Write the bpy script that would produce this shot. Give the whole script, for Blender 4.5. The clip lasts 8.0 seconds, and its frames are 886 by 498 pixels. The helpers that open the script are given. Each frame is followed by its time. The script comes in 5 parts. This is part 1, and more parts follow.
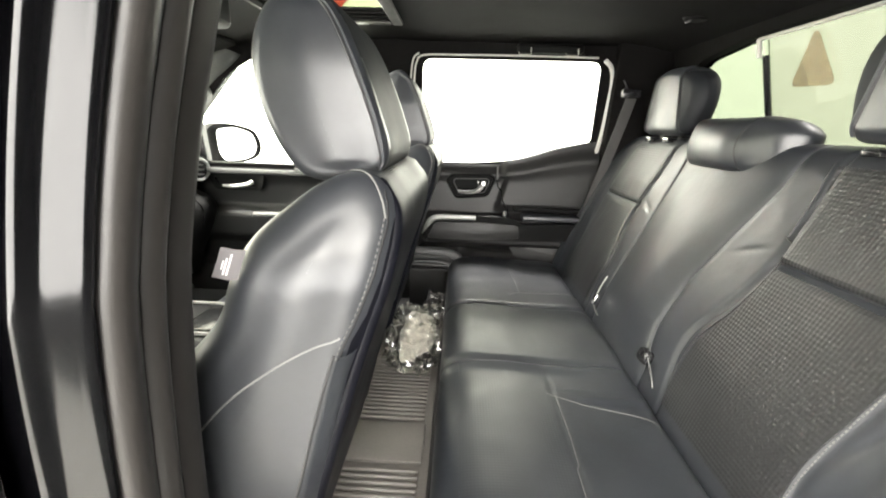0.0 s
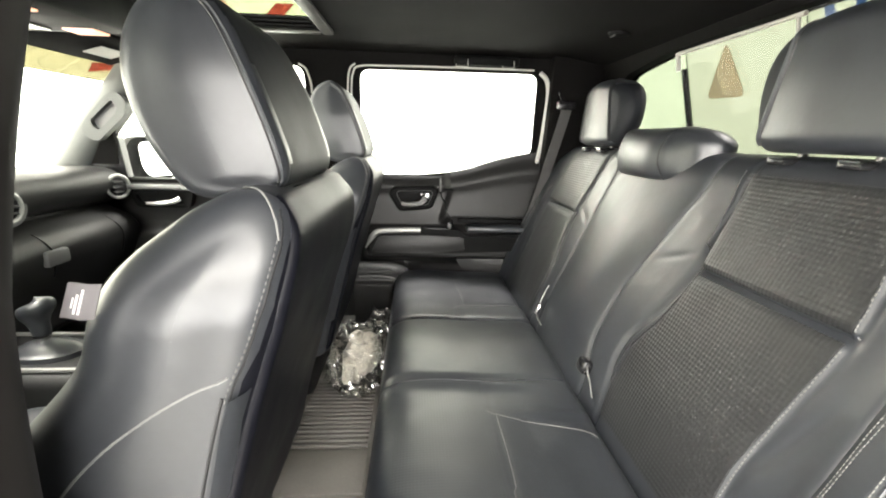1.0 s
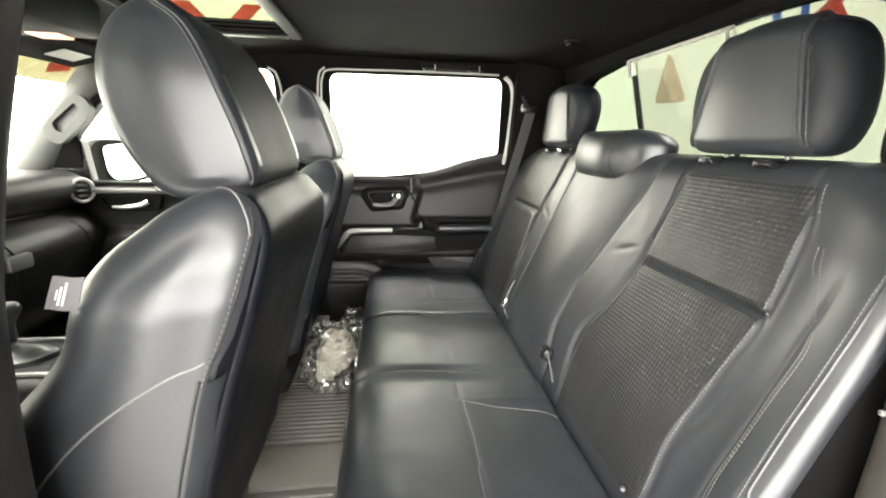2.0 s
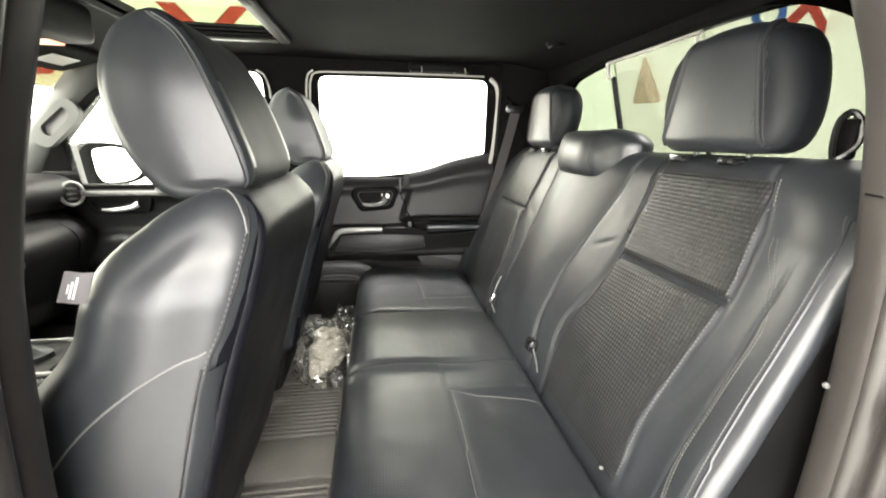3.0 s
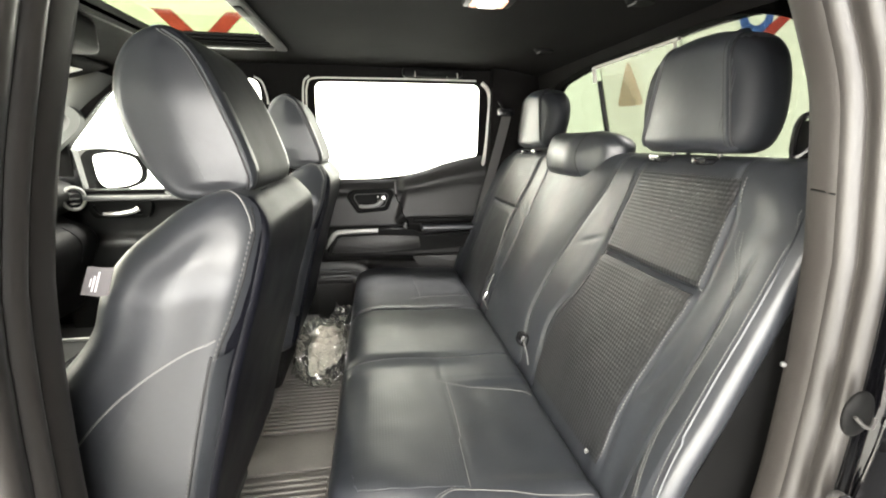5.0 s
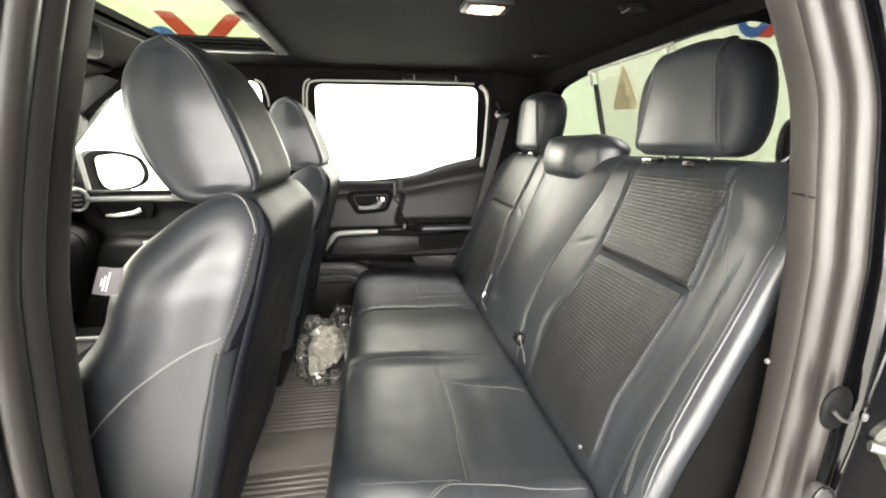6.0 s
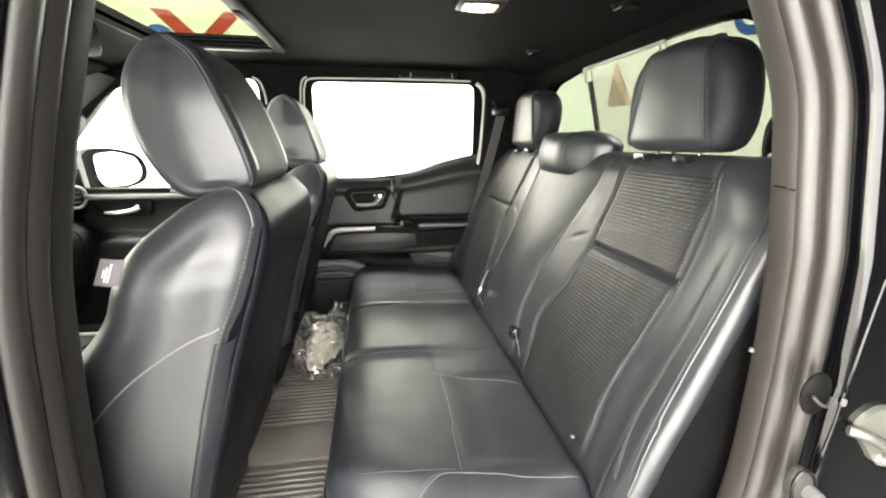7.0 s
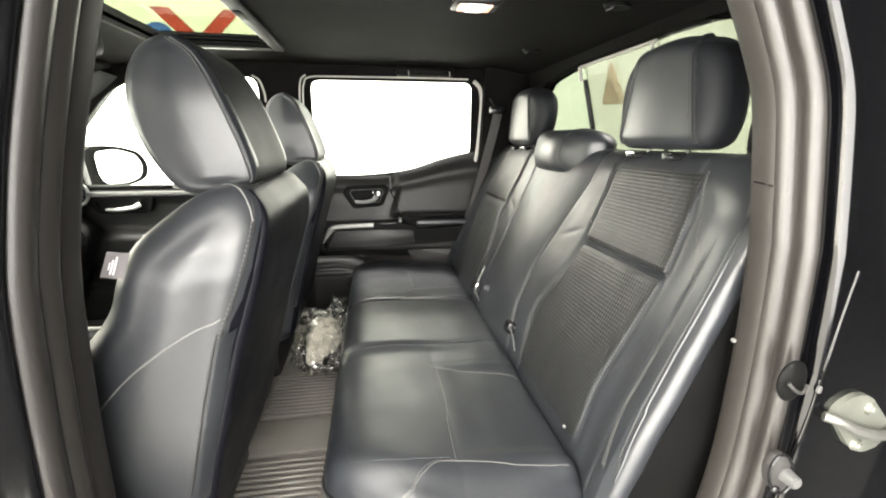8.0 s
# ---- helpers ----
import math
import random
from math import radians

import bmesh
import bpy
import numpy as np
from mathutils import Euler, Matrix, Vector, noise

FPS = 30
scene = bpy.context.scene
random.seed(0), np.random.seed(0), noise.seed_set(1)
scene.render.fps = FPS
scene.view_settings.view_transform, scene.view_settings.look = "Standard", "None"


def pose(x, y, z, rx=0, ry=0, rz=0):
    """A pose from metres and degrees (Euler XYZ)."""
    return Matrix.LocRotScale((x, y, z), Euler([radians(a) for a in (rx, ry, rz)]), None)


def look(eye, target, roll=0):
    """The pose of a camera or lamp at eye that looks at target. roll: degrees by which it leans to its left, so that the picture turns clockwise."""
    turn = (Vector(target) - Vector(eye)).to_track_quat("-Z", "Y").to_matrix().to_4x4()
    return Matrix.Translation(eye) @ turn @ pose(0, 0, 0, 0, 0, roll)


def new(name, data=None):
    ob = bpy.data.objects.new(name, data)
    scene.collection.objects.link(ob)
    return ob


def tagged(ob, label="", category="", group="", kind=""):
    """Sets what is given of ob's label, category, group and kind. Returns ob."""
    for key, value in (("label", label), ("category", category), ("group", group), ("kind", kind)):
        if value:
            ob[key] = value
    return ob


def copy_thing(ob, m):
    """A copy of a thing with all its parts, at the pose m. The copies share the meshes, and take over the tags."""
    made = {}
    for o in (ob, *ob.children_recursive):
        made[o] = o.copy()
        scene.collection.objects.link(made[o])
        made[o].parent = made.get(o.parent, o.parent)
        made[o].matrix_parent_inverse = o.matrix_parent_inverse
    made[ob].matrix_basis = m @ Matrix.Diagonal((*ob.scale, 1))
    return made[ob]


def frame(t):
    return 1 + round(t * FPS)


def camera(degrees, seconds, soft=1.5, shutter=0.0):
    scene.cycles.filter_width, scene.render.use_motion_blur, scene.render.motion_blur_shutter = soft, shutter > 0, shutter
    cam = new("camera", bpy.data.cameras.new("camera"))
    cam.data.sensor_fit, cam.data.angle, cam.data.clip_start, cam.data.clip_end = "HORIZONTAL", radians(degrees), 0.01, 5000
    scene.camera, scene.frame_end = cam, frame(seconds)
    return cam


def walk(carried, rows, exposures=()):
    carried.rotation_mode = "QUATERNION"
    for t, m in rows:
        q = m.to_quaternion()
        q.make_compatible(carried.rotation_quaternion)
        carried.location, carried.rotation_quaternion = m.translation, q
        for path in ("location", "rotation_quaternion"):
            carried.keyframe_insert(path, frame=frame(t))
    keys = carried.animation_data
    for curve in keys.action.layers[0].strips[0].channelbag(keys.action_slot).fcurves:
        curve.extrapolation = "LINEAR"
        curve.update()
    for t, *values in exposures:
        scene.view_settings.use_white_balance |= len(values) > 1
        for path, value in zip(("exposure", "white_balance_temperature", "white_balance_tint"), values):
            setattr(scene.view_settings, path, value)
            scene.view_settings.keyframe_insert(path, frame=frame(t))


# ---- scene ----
cam = camera(93.9, 8.0, soft=2.0)
PATH = [
    (0, (0.024, -1.064, 1.416), (-0.033, 0.854, 0.85), 2.0),
    (0.5, (0.062, -1.028, 1.414), (0.119, 0.9, 0.885), 1.8),
    (1, (0.081, -1.027, 1.418), (0.222, 0.902, 0.908), 1.6),
    (1.5, (0.094, -1.053, 1.42), (0.302, 0.871, 0.916), 1.5),
    (2, (0.098, -1.08, 1.421), (0.352, 0.839, 0.92), 1.4),
    (3.5, (0.103, -1.135, 1.424), (0.409, 0.777, 0.923), 0.7),
    (4, (0.105, -1.148, 1.421), (0.414, 0.765, 0.925), 0.5),
    (4.5, (0.104, -1.157, 1.422), (0.415, 0.757, 0.929), 0.4),
    (6, (0.105, -1.186, 1.431), (0.418, 0.728, 0.943), 0.4),
    (6.5, (0.109, -1.195, 1.428), (0.426, 0.718, 0.938), 0.4),
    (7, (0.11, -1.203, 1.427), (0.429, 0.708, 0.931), 0.3),
    (7.5, (0.115, -1.217, 1.425), (0.434, 0.693, 0.924), 0.3),
    (8, (0.116, -1.226, 1.427), (0.435, 0.682, 0.921), 0.3),
]
walk(cam, [(t, look(eye, target, roll)) for t, eye, target, roll in PATH],
     exposures=[(0, 0.74), (1.5, 0.72), (8, 0.64)])

# ---- booth light -------------------------------------------------------------
world = bpy.data.worlds.new("booth_air")
scene.world = world
world.use_nodes = True
world.node_tree.nodes["Background"].inputs[0].default_value = (0.9, 0.95, 1.0, 1)
world.node_tree.nodes["Background"].inputs[1].default_value = 0.02
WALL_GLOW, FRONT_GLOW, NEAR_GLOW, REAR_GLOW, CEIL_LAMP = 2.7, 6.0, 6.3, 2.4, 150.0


def ceiling_lamp(x, y, sx, sy, watts):
    d = bpy.data.lights.new("booth_ceiling_lamp", "AREA")
    d.shape, d.size, d.size_y, d.energy, d.color = "RECTANGLE", sx, sy, watts, (1.0, 0.96, 0.90)
    o = new("booth_ceiling_lamp", d)
    o.matrix_world = pose(x, y, 3.52)
    return o


# the lamp at (0.1, 1.8) is added out of view to brighten the bench
for lx, ly in ((-2.2, -2.4), (0.1, -2.4), (-2.2, 0.2), (2.6, 0.2), (0.1, 1.8)):
    ceiling_lamp(lx, ly, 1.3, 0.5, CEIL_LAMP * (0.5 if ly < -2 or lx > 2.5 else 1.0))


# ---- materials ---------------------------------------------------------------
def mat(name, col, rough=0.5, metal=0.0, spec=0.5, var=0.12, vscale=6.0, bump=0.0, bscale=300.0, bdist=0.001,
        coat=0.0, rvar=0.06, sheen=0.0, wrinkle=0.0, wscale=25.0, leather=False, emboss=0.0, pitch=0.0075, axes="YZ"):
    if rough - rvar < 0.285 < rough + rvar:
        rvar = abs(rough - 0.285)
    m = bpy.data.materials.new(name)
    m.use_nodes = True
    nt = m.node_tree
    b = nt.nodes["Principled BSDF"]
    b.inputs["Roughness"].default_value = rough
    b.inputs["Metallic"].default_value = metal
    b.inputs["Specular IOR Level"].default_value = spec
    b.inputs["Coat Weight"].default_value = coat
    b.inputs["Coat Roughness"].default_value = 0.05
    b.inputs["Sheen Weight"].default_value = sheen
    tc = nt.nodes.new("ShaderNodeTexCoord")
    L = nt.links.new

    def noise_tex(scale, detail=3.0):
        n = nt.nodes.new("ShaderNodeTexNoise")
        n.inputs["Scale"].default_value, n.inputs["Detail"].default_value = scale, detail
        L(tc.outputs["Object"], n.inputs["Vector"])
        return n

    def rng(sock, lo, hi):
        r = nt.nodes.new("ShaderNodeMapRange")
        r.interpolation_type = "SMOOTHSTEP"
        r.inputs["From Min"].default_value, r.inputs["From Max"].default_value = 0.15, 0.85
        r.inputs["To Min"].default_value, r.inputs["To Max"].default_value = lo, hi
        L(sock, r.inputs["Value"])
        return r.outputs[0]

    big, fine = noise_tex(vscale), noise_tex(vscale * 14, 2.0)
    mix = nt.nodes.new("ShaderNodeMix")
    mix.data_type = "RGBA"
    mix.inputs[6].default_value = (*[c * (1 - var) for c in col], 1)
    mix.inputs[7].default_value = (*[min(1, c * (1 + var)) for c in col], 1)
    add = nt.nodes.new("ShaderNodeMath")
    add.operation = "MULTIPLY_ADD"
    L(big.outputs[0], add.inputs[0])
    add.inputs[1].default_value = 0.65
    half = nt.nodes.new("ShaderNodeMath")
    half.operation = "MULTIPLY"
    L(fine.outputs[0], half.inputs[0])
    half.inputs[1].default_value = 0.35
    L(half.outputs[0], add.inputs[2])
    L(rng(add.outputs[0], 0, 1), mix.inputs[0])
    L(mix.outputs[2], b.inputs["Base Color"])
    L(rng(big.outputs[0], rough - rvar, rough + rvar), b.inputs["Roughness"])
    normal = None

    def bump_on(sock, dist, strength, prev):
        n = nt.nodes.new("ShaderNodeBump")
        n.inputs["Distance"].default_value, n.inputs["Strength"].default_value = dist, strength
        L(sock, n.inputs["Height"])
        if prev:
            L(prev, n.inputs["Normal"])
        return n.outputs[0]

    if wrinkle:
        normal = bump_on(noise_tex(wscale, 2.0).outputs[0], 0.01, wrinkle, normal)
    if leather:
        v = nt.nodes.new("ShaderNodeTexVoronoi")
        v.feature = "DISTANCE_TO_EDGE"
        v.inputs["Scale"].default_value = 520
        L(tc.outputs["Object"], v.inputs["Vector"])
        normal = bump_on(v.outputs["Distance"], 0.0004, 0.10, normal)
    if emboss:
        sep = nt.nodes.new("ShaderNodeSeparateXYZ")
        L(tc.outputs["Object"], sep.inputs[0])
        waves = []
        for axis, stretch in ((axes[0], 1.0), (axes[1], 1.0)):
            s = nt.nodes.new("ShaderNodeMath")
            s.operation = "MULTIPLY"
            L(sep.outputs[axis], s.inputs[0])
            s.inputs[1].default_value = 2 * math.pi / (pitch * stretch)
            w = nt.nodes.new("ShaderNodeMath")
            w.operation = "SINE"
            L(s.outputs[0], w.inputs[0])
            waves.append(w)
        prod = nt.nodes.new("ShaderNodeMath")
        prod.operation = "ADD"
        L(waves[0].outputs[0], prod.inputs[0])
        L(waves[1].outputs[0], prod.inputs[1])
        normal = bump_on(prod.outputs[0], 0.0011, emboss, normal)
    if bump:
        normal = bump_on(noise_tex(bscale, 2.0).outputs[0], bdist, bump, normal)
    if normal:
        L(normal, b.inputs["Normal"])
    return m


def glass_mat(name, tint, gloss=0.6):
    """Thin pane: clear tinted transmission, glossier at a slant."""
    m = bpy.data.materials.new(name)
    m.use_nodes = True
    nt = m.node_tree
    nt.nodes.clear()
    out = nt.nodes.new("ShaderNodeOutputMaterial")
    tr, gl = nt.nodes.new("ShaderNodeBsdfTransparent"), nt.nodes.new("ShaderNodeBsdfGlossy")
    tr.inputs[0].default_value = (*tint, 1)
    gl.inputs["Roughness"].default_value = 0.03
    fr, mx = nt.nodes.new("ShaderNodeLayerWeight"), nt.nodes.new("ShaderNodeMixShader")
    p4 = nt.nodes.new("ShaderNodeMath")
    p4.operation, p4.inputs[1].default_value = "POWER", 4.0
    k = nt.nodes.new("ShaderNodeMath")
    k.operation, k.use_clamp = "MULTIPLY_ADD", True
    k.inputs[1].default_value, k.inputs[2].default_value = gloss, 0.03 * gloss
    nt.links.new(fr.outputs["Facing"], p4.inputs[0])
    nt.links.new(p4.outputs[0], k.inputs[0])
    nt.links.new(k.outputs[0], mx.inputs[0])
    nt.links.new(tr.outputs[0], mx.inputs[1])
    nt.links.new(gl.outputs[0], mx.inputs[2])
    nt.links.new(mx.outputs[0], out.inputs[0])
    return m


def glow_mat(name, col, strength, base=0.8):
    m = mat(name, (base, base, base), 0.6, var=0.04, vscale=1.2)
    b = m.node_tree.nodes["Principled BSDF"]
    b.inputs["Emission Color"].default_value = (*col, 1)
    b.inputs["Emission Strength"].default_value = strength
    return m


LEATHER = mat("black_leather", (0.0180, 0.0200, 0.0240), 0.41, spec=0.78, var=0.18, vscale=9, leather=True, wrinkle=0.075, wscale=26, rvar=0.05)
# Rear of the front seats: same leather, shade put into a darker copy.
LEATHER_BACK = mat("shaded_navy_black_leather", (0.0036, 0.0038, 0.0062), 0.48, spec=0.14, var=0.15, vscale=8, leather=True)
# Darker, duller copy of the leather that takes bright reflections out of chosen faces.
LEATHER_DIMMED = mat("dimmed_black_leather", (0.0100, 0.0112, 0.0140), 0.58, spec=0.24, var=0.15, vscale=8, leather=True)
EMBOSS = mat("embossed_black_leather", (0.0135, 0.0138, 0.0145), 0.40, spec=0.60, var=0.12, vscale=9, emboss=0.20)
EMBOSS_FINE = mat("fine_embossed_black_leather", (0.0235, 0.0255, 0.0290), 0.40, spec=0.65, var=0.12, vscale=9, emboss=0.05, pitch=0.006, axes="YX")
PIPING = mat("pale_grey_piping", (0.15, 0.15, 0.145), 0.55, var=0.2, vscale=60)
THREAD = mat("grey_thread", (0.10, 0.10, 0.095), 0.6, var=0.2, vscale=60)
SEAM_GREY = mat("grey_seam_piping", (0.085, 0.085, 0.082), 0.5, var=0.2, vscale=60)
DARK_THREAD = mat("dark_piping", (0.015, 0.015, 0.016), 0.45, var=0.2, vscale=40)
PLASTIC = mat("charcoal_moulded_plastic", (0.014, 0.0137, 0.0137), 0.42, spec=0.35, var=0.12, vscale=7, bump=0.25, bscale=900, bdist=0.0006)
DASH_BLACK = mat("dark_dash_plastic", (0.010, 0.010, 0.010), 0.5, spec=0.3, var=0.12, vscale=7, bump=0.25, bscale=900, bdist=0.0006)
PLASTIC_MID = mat("grey_moulded_plastic", (0.085, 0.085, 0.085), 0.45, var=0.1, vscale=7, bump=0.2, bscale=900, bdist=0.0006)
PILLAR_GREY = mat("pale_grey_pillar_trim", (0.052, 0.054, 0.052), 0.55, var=0.06, vscale=9, bump=0.2, bscale=800, bdist=0.0006)
TRIM_GREY = mat("taupe_pillar_trim", (0.0225, 0.0200, 0.0182), 0.54, spec=0.33, var=0.08, vscale=8, rvar=0.03, bump=0.10, bscale=700, bdist=0.0004)
BLACK = mat("black_gloss_plastic", (0.010, 0.010, 0.011), 0.22, var=0.2, vscale=12)
MATTE_BLACK = mat("matte_black_plastic", (0.003, 0.003, 0.003), 0.6, spec=0.10, var=0.2, vscale=12)
SATIN = mat("satin_silver_plastic", (0.30, 0.30, 0.29), 0.32, metal=0.45, var=0.06, vscale=20)
CHROME = mat("chrome", (0.78, 0.78, 0.77), 0.10, metal=1.0, var=0.04, vscale=20, rvar=0.03)
RUBBER = mat("black_rubber", (0.028, 0.027, 0.026), 0.55, var=0.2, vscale=14, bump=0.3, bscale=400, bdist=0.0008)
SEAL = mat("grey_weatherstrip_rubber", (0.020, 0.018, 0.0165), 0.38, spec=0.6, var=0.10, vscale=10, rvar=0.03)
SEAL_PALE = mat("pale_seal_lip", (0.42, 0.41, 0.38), 0.45, var=0.1, vscale=15)
HEADLINER = mat("charcoal_woven_headliner", (0.0056, 0.0052, 0.0051), 0.85, spec=0.05, var=0.2, vscale=5, bump=0.5, bscale=1200, bdist=0.0008)
CARPET = mat("dark_floor_carpet", (0.045, 0.042, 0.040), 0.95, spec=0.15, var=0.3, vscale=20, bump=0.8, bscale=700, bdist=0.003, sheen=0.2)
MAT_RUBBER = mat("grey_brown_rubber_mat", (0.160, 0.150, 0.138), 0.50, var=0.15, vscale=9, bump=0.2, bscale=500, bdist=0.0006)
PAINT = mat("black_car_paint", (0.0015, 0.0015, 0.0019), 0.10, spec=0.52, coat=0.15, var=0.15, vscale=3, rvar=0.03)
WEBBING = mat("grey_belt_webbing", (0.055, 0.053, 0.052), 0.7, var=0.15, vscale=40, bump=0.6, bscale=700, bdist=0.0008)
DULL_STEEL = mat("dull_grey_steel", (0.16, 0.16, 0.15), 0.4, metal=0.6, var=0.15, vscale=30)
HANDLE = mat("bright_handle_chrome", (0.80, 0.80, 0.78), 0.18, metal=0.7, var=0.04, vscale=20, rvar=0.03)
STEEL = mat("zinc_plated_steel", (0.15, 0.155, 0.135), 0.40, metal=0.5, var=0.12, vscale=30)
TAG_GREY = mat("grey_fabric_tag", (0.16, 0.15, 0.155), 0.8, var=0.06, vscale=60)
WHITE_INK = mat("white_print", (0.85, 0.85, 0.84), 0.6, var=0.03)
PAPER = mat("cream_paper", (0.80, 0.75, 0.66), 0.8, var=0.08, vscale=30)
MIRROR = mat("mirror_silver", (0.9, 0.9, 0.9), 0.02, metal=1.0, var=0.01, rvar=0.0)
WRAP = glass_mat("clear_plastic_wrap", (0.95, 0.95, 0.94), 1.1)
for n_ in WRAP.node_tree.nodes:
    if n_.type == "MATH" and n_.operation == "MULTIPLY_ADD":
        n_.inputs[2].default_value = 0.20
WRAP.node_tree.nodes["Glossy BSDF"].inputs["Roughness"].default_value = 0.09
CLEAR = glass_mat("clear_side_glass", (0.94, 0.96, 0.94), 0.5)
TINT_REAR = glass_mat("green_tinted_rear_glass", (0.285, 0.303, 0.262), 0.2)
TINT_QUARTER = glass_mat("darker_green_quarter_glass", (0.312, 0.340, 0.290), 0.2)
TINT_ROOF = glass_mat("dark_tinted_roof_glass", (0.285, 0.318, 0.240), 0.04)
TINT_BAND = glass_mat("windscreen_shade_band", (0.27, 0.265, 0.195), 0.5)
STICKER = glass_mat("translucent_beige_sticker", (0.78, 0.69, 0.62), 0.1)
# Emission is added to plain white walls, in four strengths.
BOOTH_GLOW = glow_mat("glowing_white_booth_wall", (1.0, 0.965, 0.85), WALL_GLOW)
BOOTH_FRONT = glow_mat("bright_glowing_booth_wall", (1.0, 0.945, 0.79), FRONT_GLOW)
BOOTH_NEAR = glow_mat("near_glowing_booth_wall", (1.0, 0.975, 0.94), NEAR_GLOW)
BOOTH_REAR = glow_mat("dim_glowing_booth_wall", (1.0, 0.965, 0.90), REAR_GLOW)
BOOTH_DARK = mat("unseen_dark_booth_wall", (0.02, 0.02, 0.02), 0.85, var=0.2, vscale=2)
BOOTH_WHITE = mat("white_booth_paint", (0.82, 0.82, 0.79), 0.6, var=0.04, vscale=1.5)
BOOTH_FLOOR = mat("pale_sealed_floor", (0.60, 0.595, 0.58), 0.6, var=0.1, vscale=2.5)
DARK_FLOOR = mat("unseen_dark_floor", (0.03, 0.03, 0.031), 0.7, var=0.2, vscale=2.5)
RED = mat("red_banner_ink", (0.62, 0.06, 0.05), 0.6, var=0.06)
BLUE = mat("blue_banner_ink", (0.06, 0.16, 0.62), 0.6, var=0.06)
LENS_WARM = glow_mat("warm_lamp_lens", (1.0, 0.42, 0.20), 0.9, 0.7)
LENS_WHITE = glow_mat("white_lamp_lens", (1.0, 0.93, 0.82), 2.2, 0.8)


# ---- mesh helpers ------------------------------------------------------------
def catmull(pts, n=12, closed=False):
    pts = [Vector(p) for p in pts]
    out, m = [], len(pts)
    for i in range(m if closed else m - 1):
        a, b = pts[i], pts[(i + 1) % m]
        p = pts[(i - 1) % m] if closed or i > 0 else a * 2 - b
        q = pts[(i + 2) % m] if closed or i + 2 < m else b * 2 - a
        for k in range(n):
            t = k / n
            out.append(0.5 * ((2 * a) + (b - p) * t + (2 * p - 5 * a + 4 * b - q) * t * t + (3 * a - p - 3 * b + q) * t ** 3))
    if not closed:
        out.append(pts[-1])
    return out


def resample(pts, n, closed=False):
    pts = [Vector(p) for p in pts]
    if closed:
        pts = pts + [pts[0]]
    acc = [0.0]
    for a, b in zip(pts, pts[1:]):
        acc.append(acc[-1] + (b - a).length)
    out, j = [], 0
    for k in range(n):
        s = acc[-1] * k / (n if closed else n - 1)
        while j < len(acc) - 2 and acc[j + 1] < s:
            j += 1
        f = (s - acc[j]) / max(acc[j + 1] - acc[j], 1e-9)
        out.append(pts[j].lerp(pts[j + 1], min(max(f, 0), 1)))
    return out


def loft(bm, rings, closed=True, cap=True, wrap=False):
    rows = [[bm.verts.new(p) for p in r] for r in rings]
    n = len(rows[0])
    pairs = list(zip(rows, rows[1:])) + ([(rows[-1], rows[0])] if wrap else [])
    for a, b in pairs:
        for i in range(n if closed else n - 1):
            j = (i + 1) % n
            bm.faces.new((a[i], a[j], b[j], b[i]))
    if cap and closed and not wrap:
        bm.faces.new(list(reversed(rows[0])))
        bm.faces.new(rows[-1])
    return bm


def finish(bm, angle=42):
    bmesh.ops.recalc_face_normals(bm, faces=bm.faces[:])
    lim = radians(angle)
    for f in bm.faces:
        f.smooth = True
    for e in bm.edges:
        e.smooth = not (len(e.link_faces) == 2 and e.calc_face_angle(0) > lim)


def part(name, bm, material, parent=None, label="", angle=42, flat=False):
    finish(bm, angle)
    if flat:
        for f in bm.faces:
            f.smooth = False
    me = bpy.data.meshes.new(name)
    bm.to_mesh(me)
    bm.free()
    me.materials.append(material)
    o = new(name, me)
    if parent is not None:
        o.parent = parent
        if parent.type == "EMPTY":
            o.matrix_parent_inverse = Matrix.Translation(-parent.location)
    if label:
        o["label"] = label
    return o


def thing(name, at, label, category, group="", kind=""):
    e = new(name)
    e.location = at
    e.empty_display_size = 0.05
    return tagged(e, label, category, group, kind)


def solo(name, bm, material, label, category="", kind="", group="", angle=42, flat=False):
    return tagged(part(name, bm, material, angle=angle, flat=flat), label, category, group, kind)


def thicken(bm, by):
    """Gives a sheet thickness along a vector."""
    g = bmesh.ops.extrude_face_region(bm, geom=bm.faces[:])["geom"]
    bmesh.ops.translate(bm, vec=by, verts=[v for v in g if isinstance(v, bmesh.types.BMVert)])


def rbox(bm, c, s, r=0.0, m=None, seg=2):
    """A box with rounded edges: centre, size, radius."""
    t = bmesh.new()
    bmesh.ops.create_cube(t, size=1.0)
    bmesh.ops.scale(t, vec=s, verts=t.verts[:])
    if r > 0:
        bmesh.ops.bevel(t, geom=t.edges[:], offset=min(r, min(s) * 0.49), segments=seg, affect="EDGES", profile=0.5)
    bmesh.ops.transform(t, matrix=Matrix.Translation(c) @ (m or Matrix.Identity(4)), verts=t.verts[:])
    join(bm, t)
    return bm


def join(bm, t):
    vs = {v: bm.verts.new(v.co) for v in t.verts}
    for f in t.faces:
        bm.faces.new([vs[v] for v in f.verts])
    t.free()


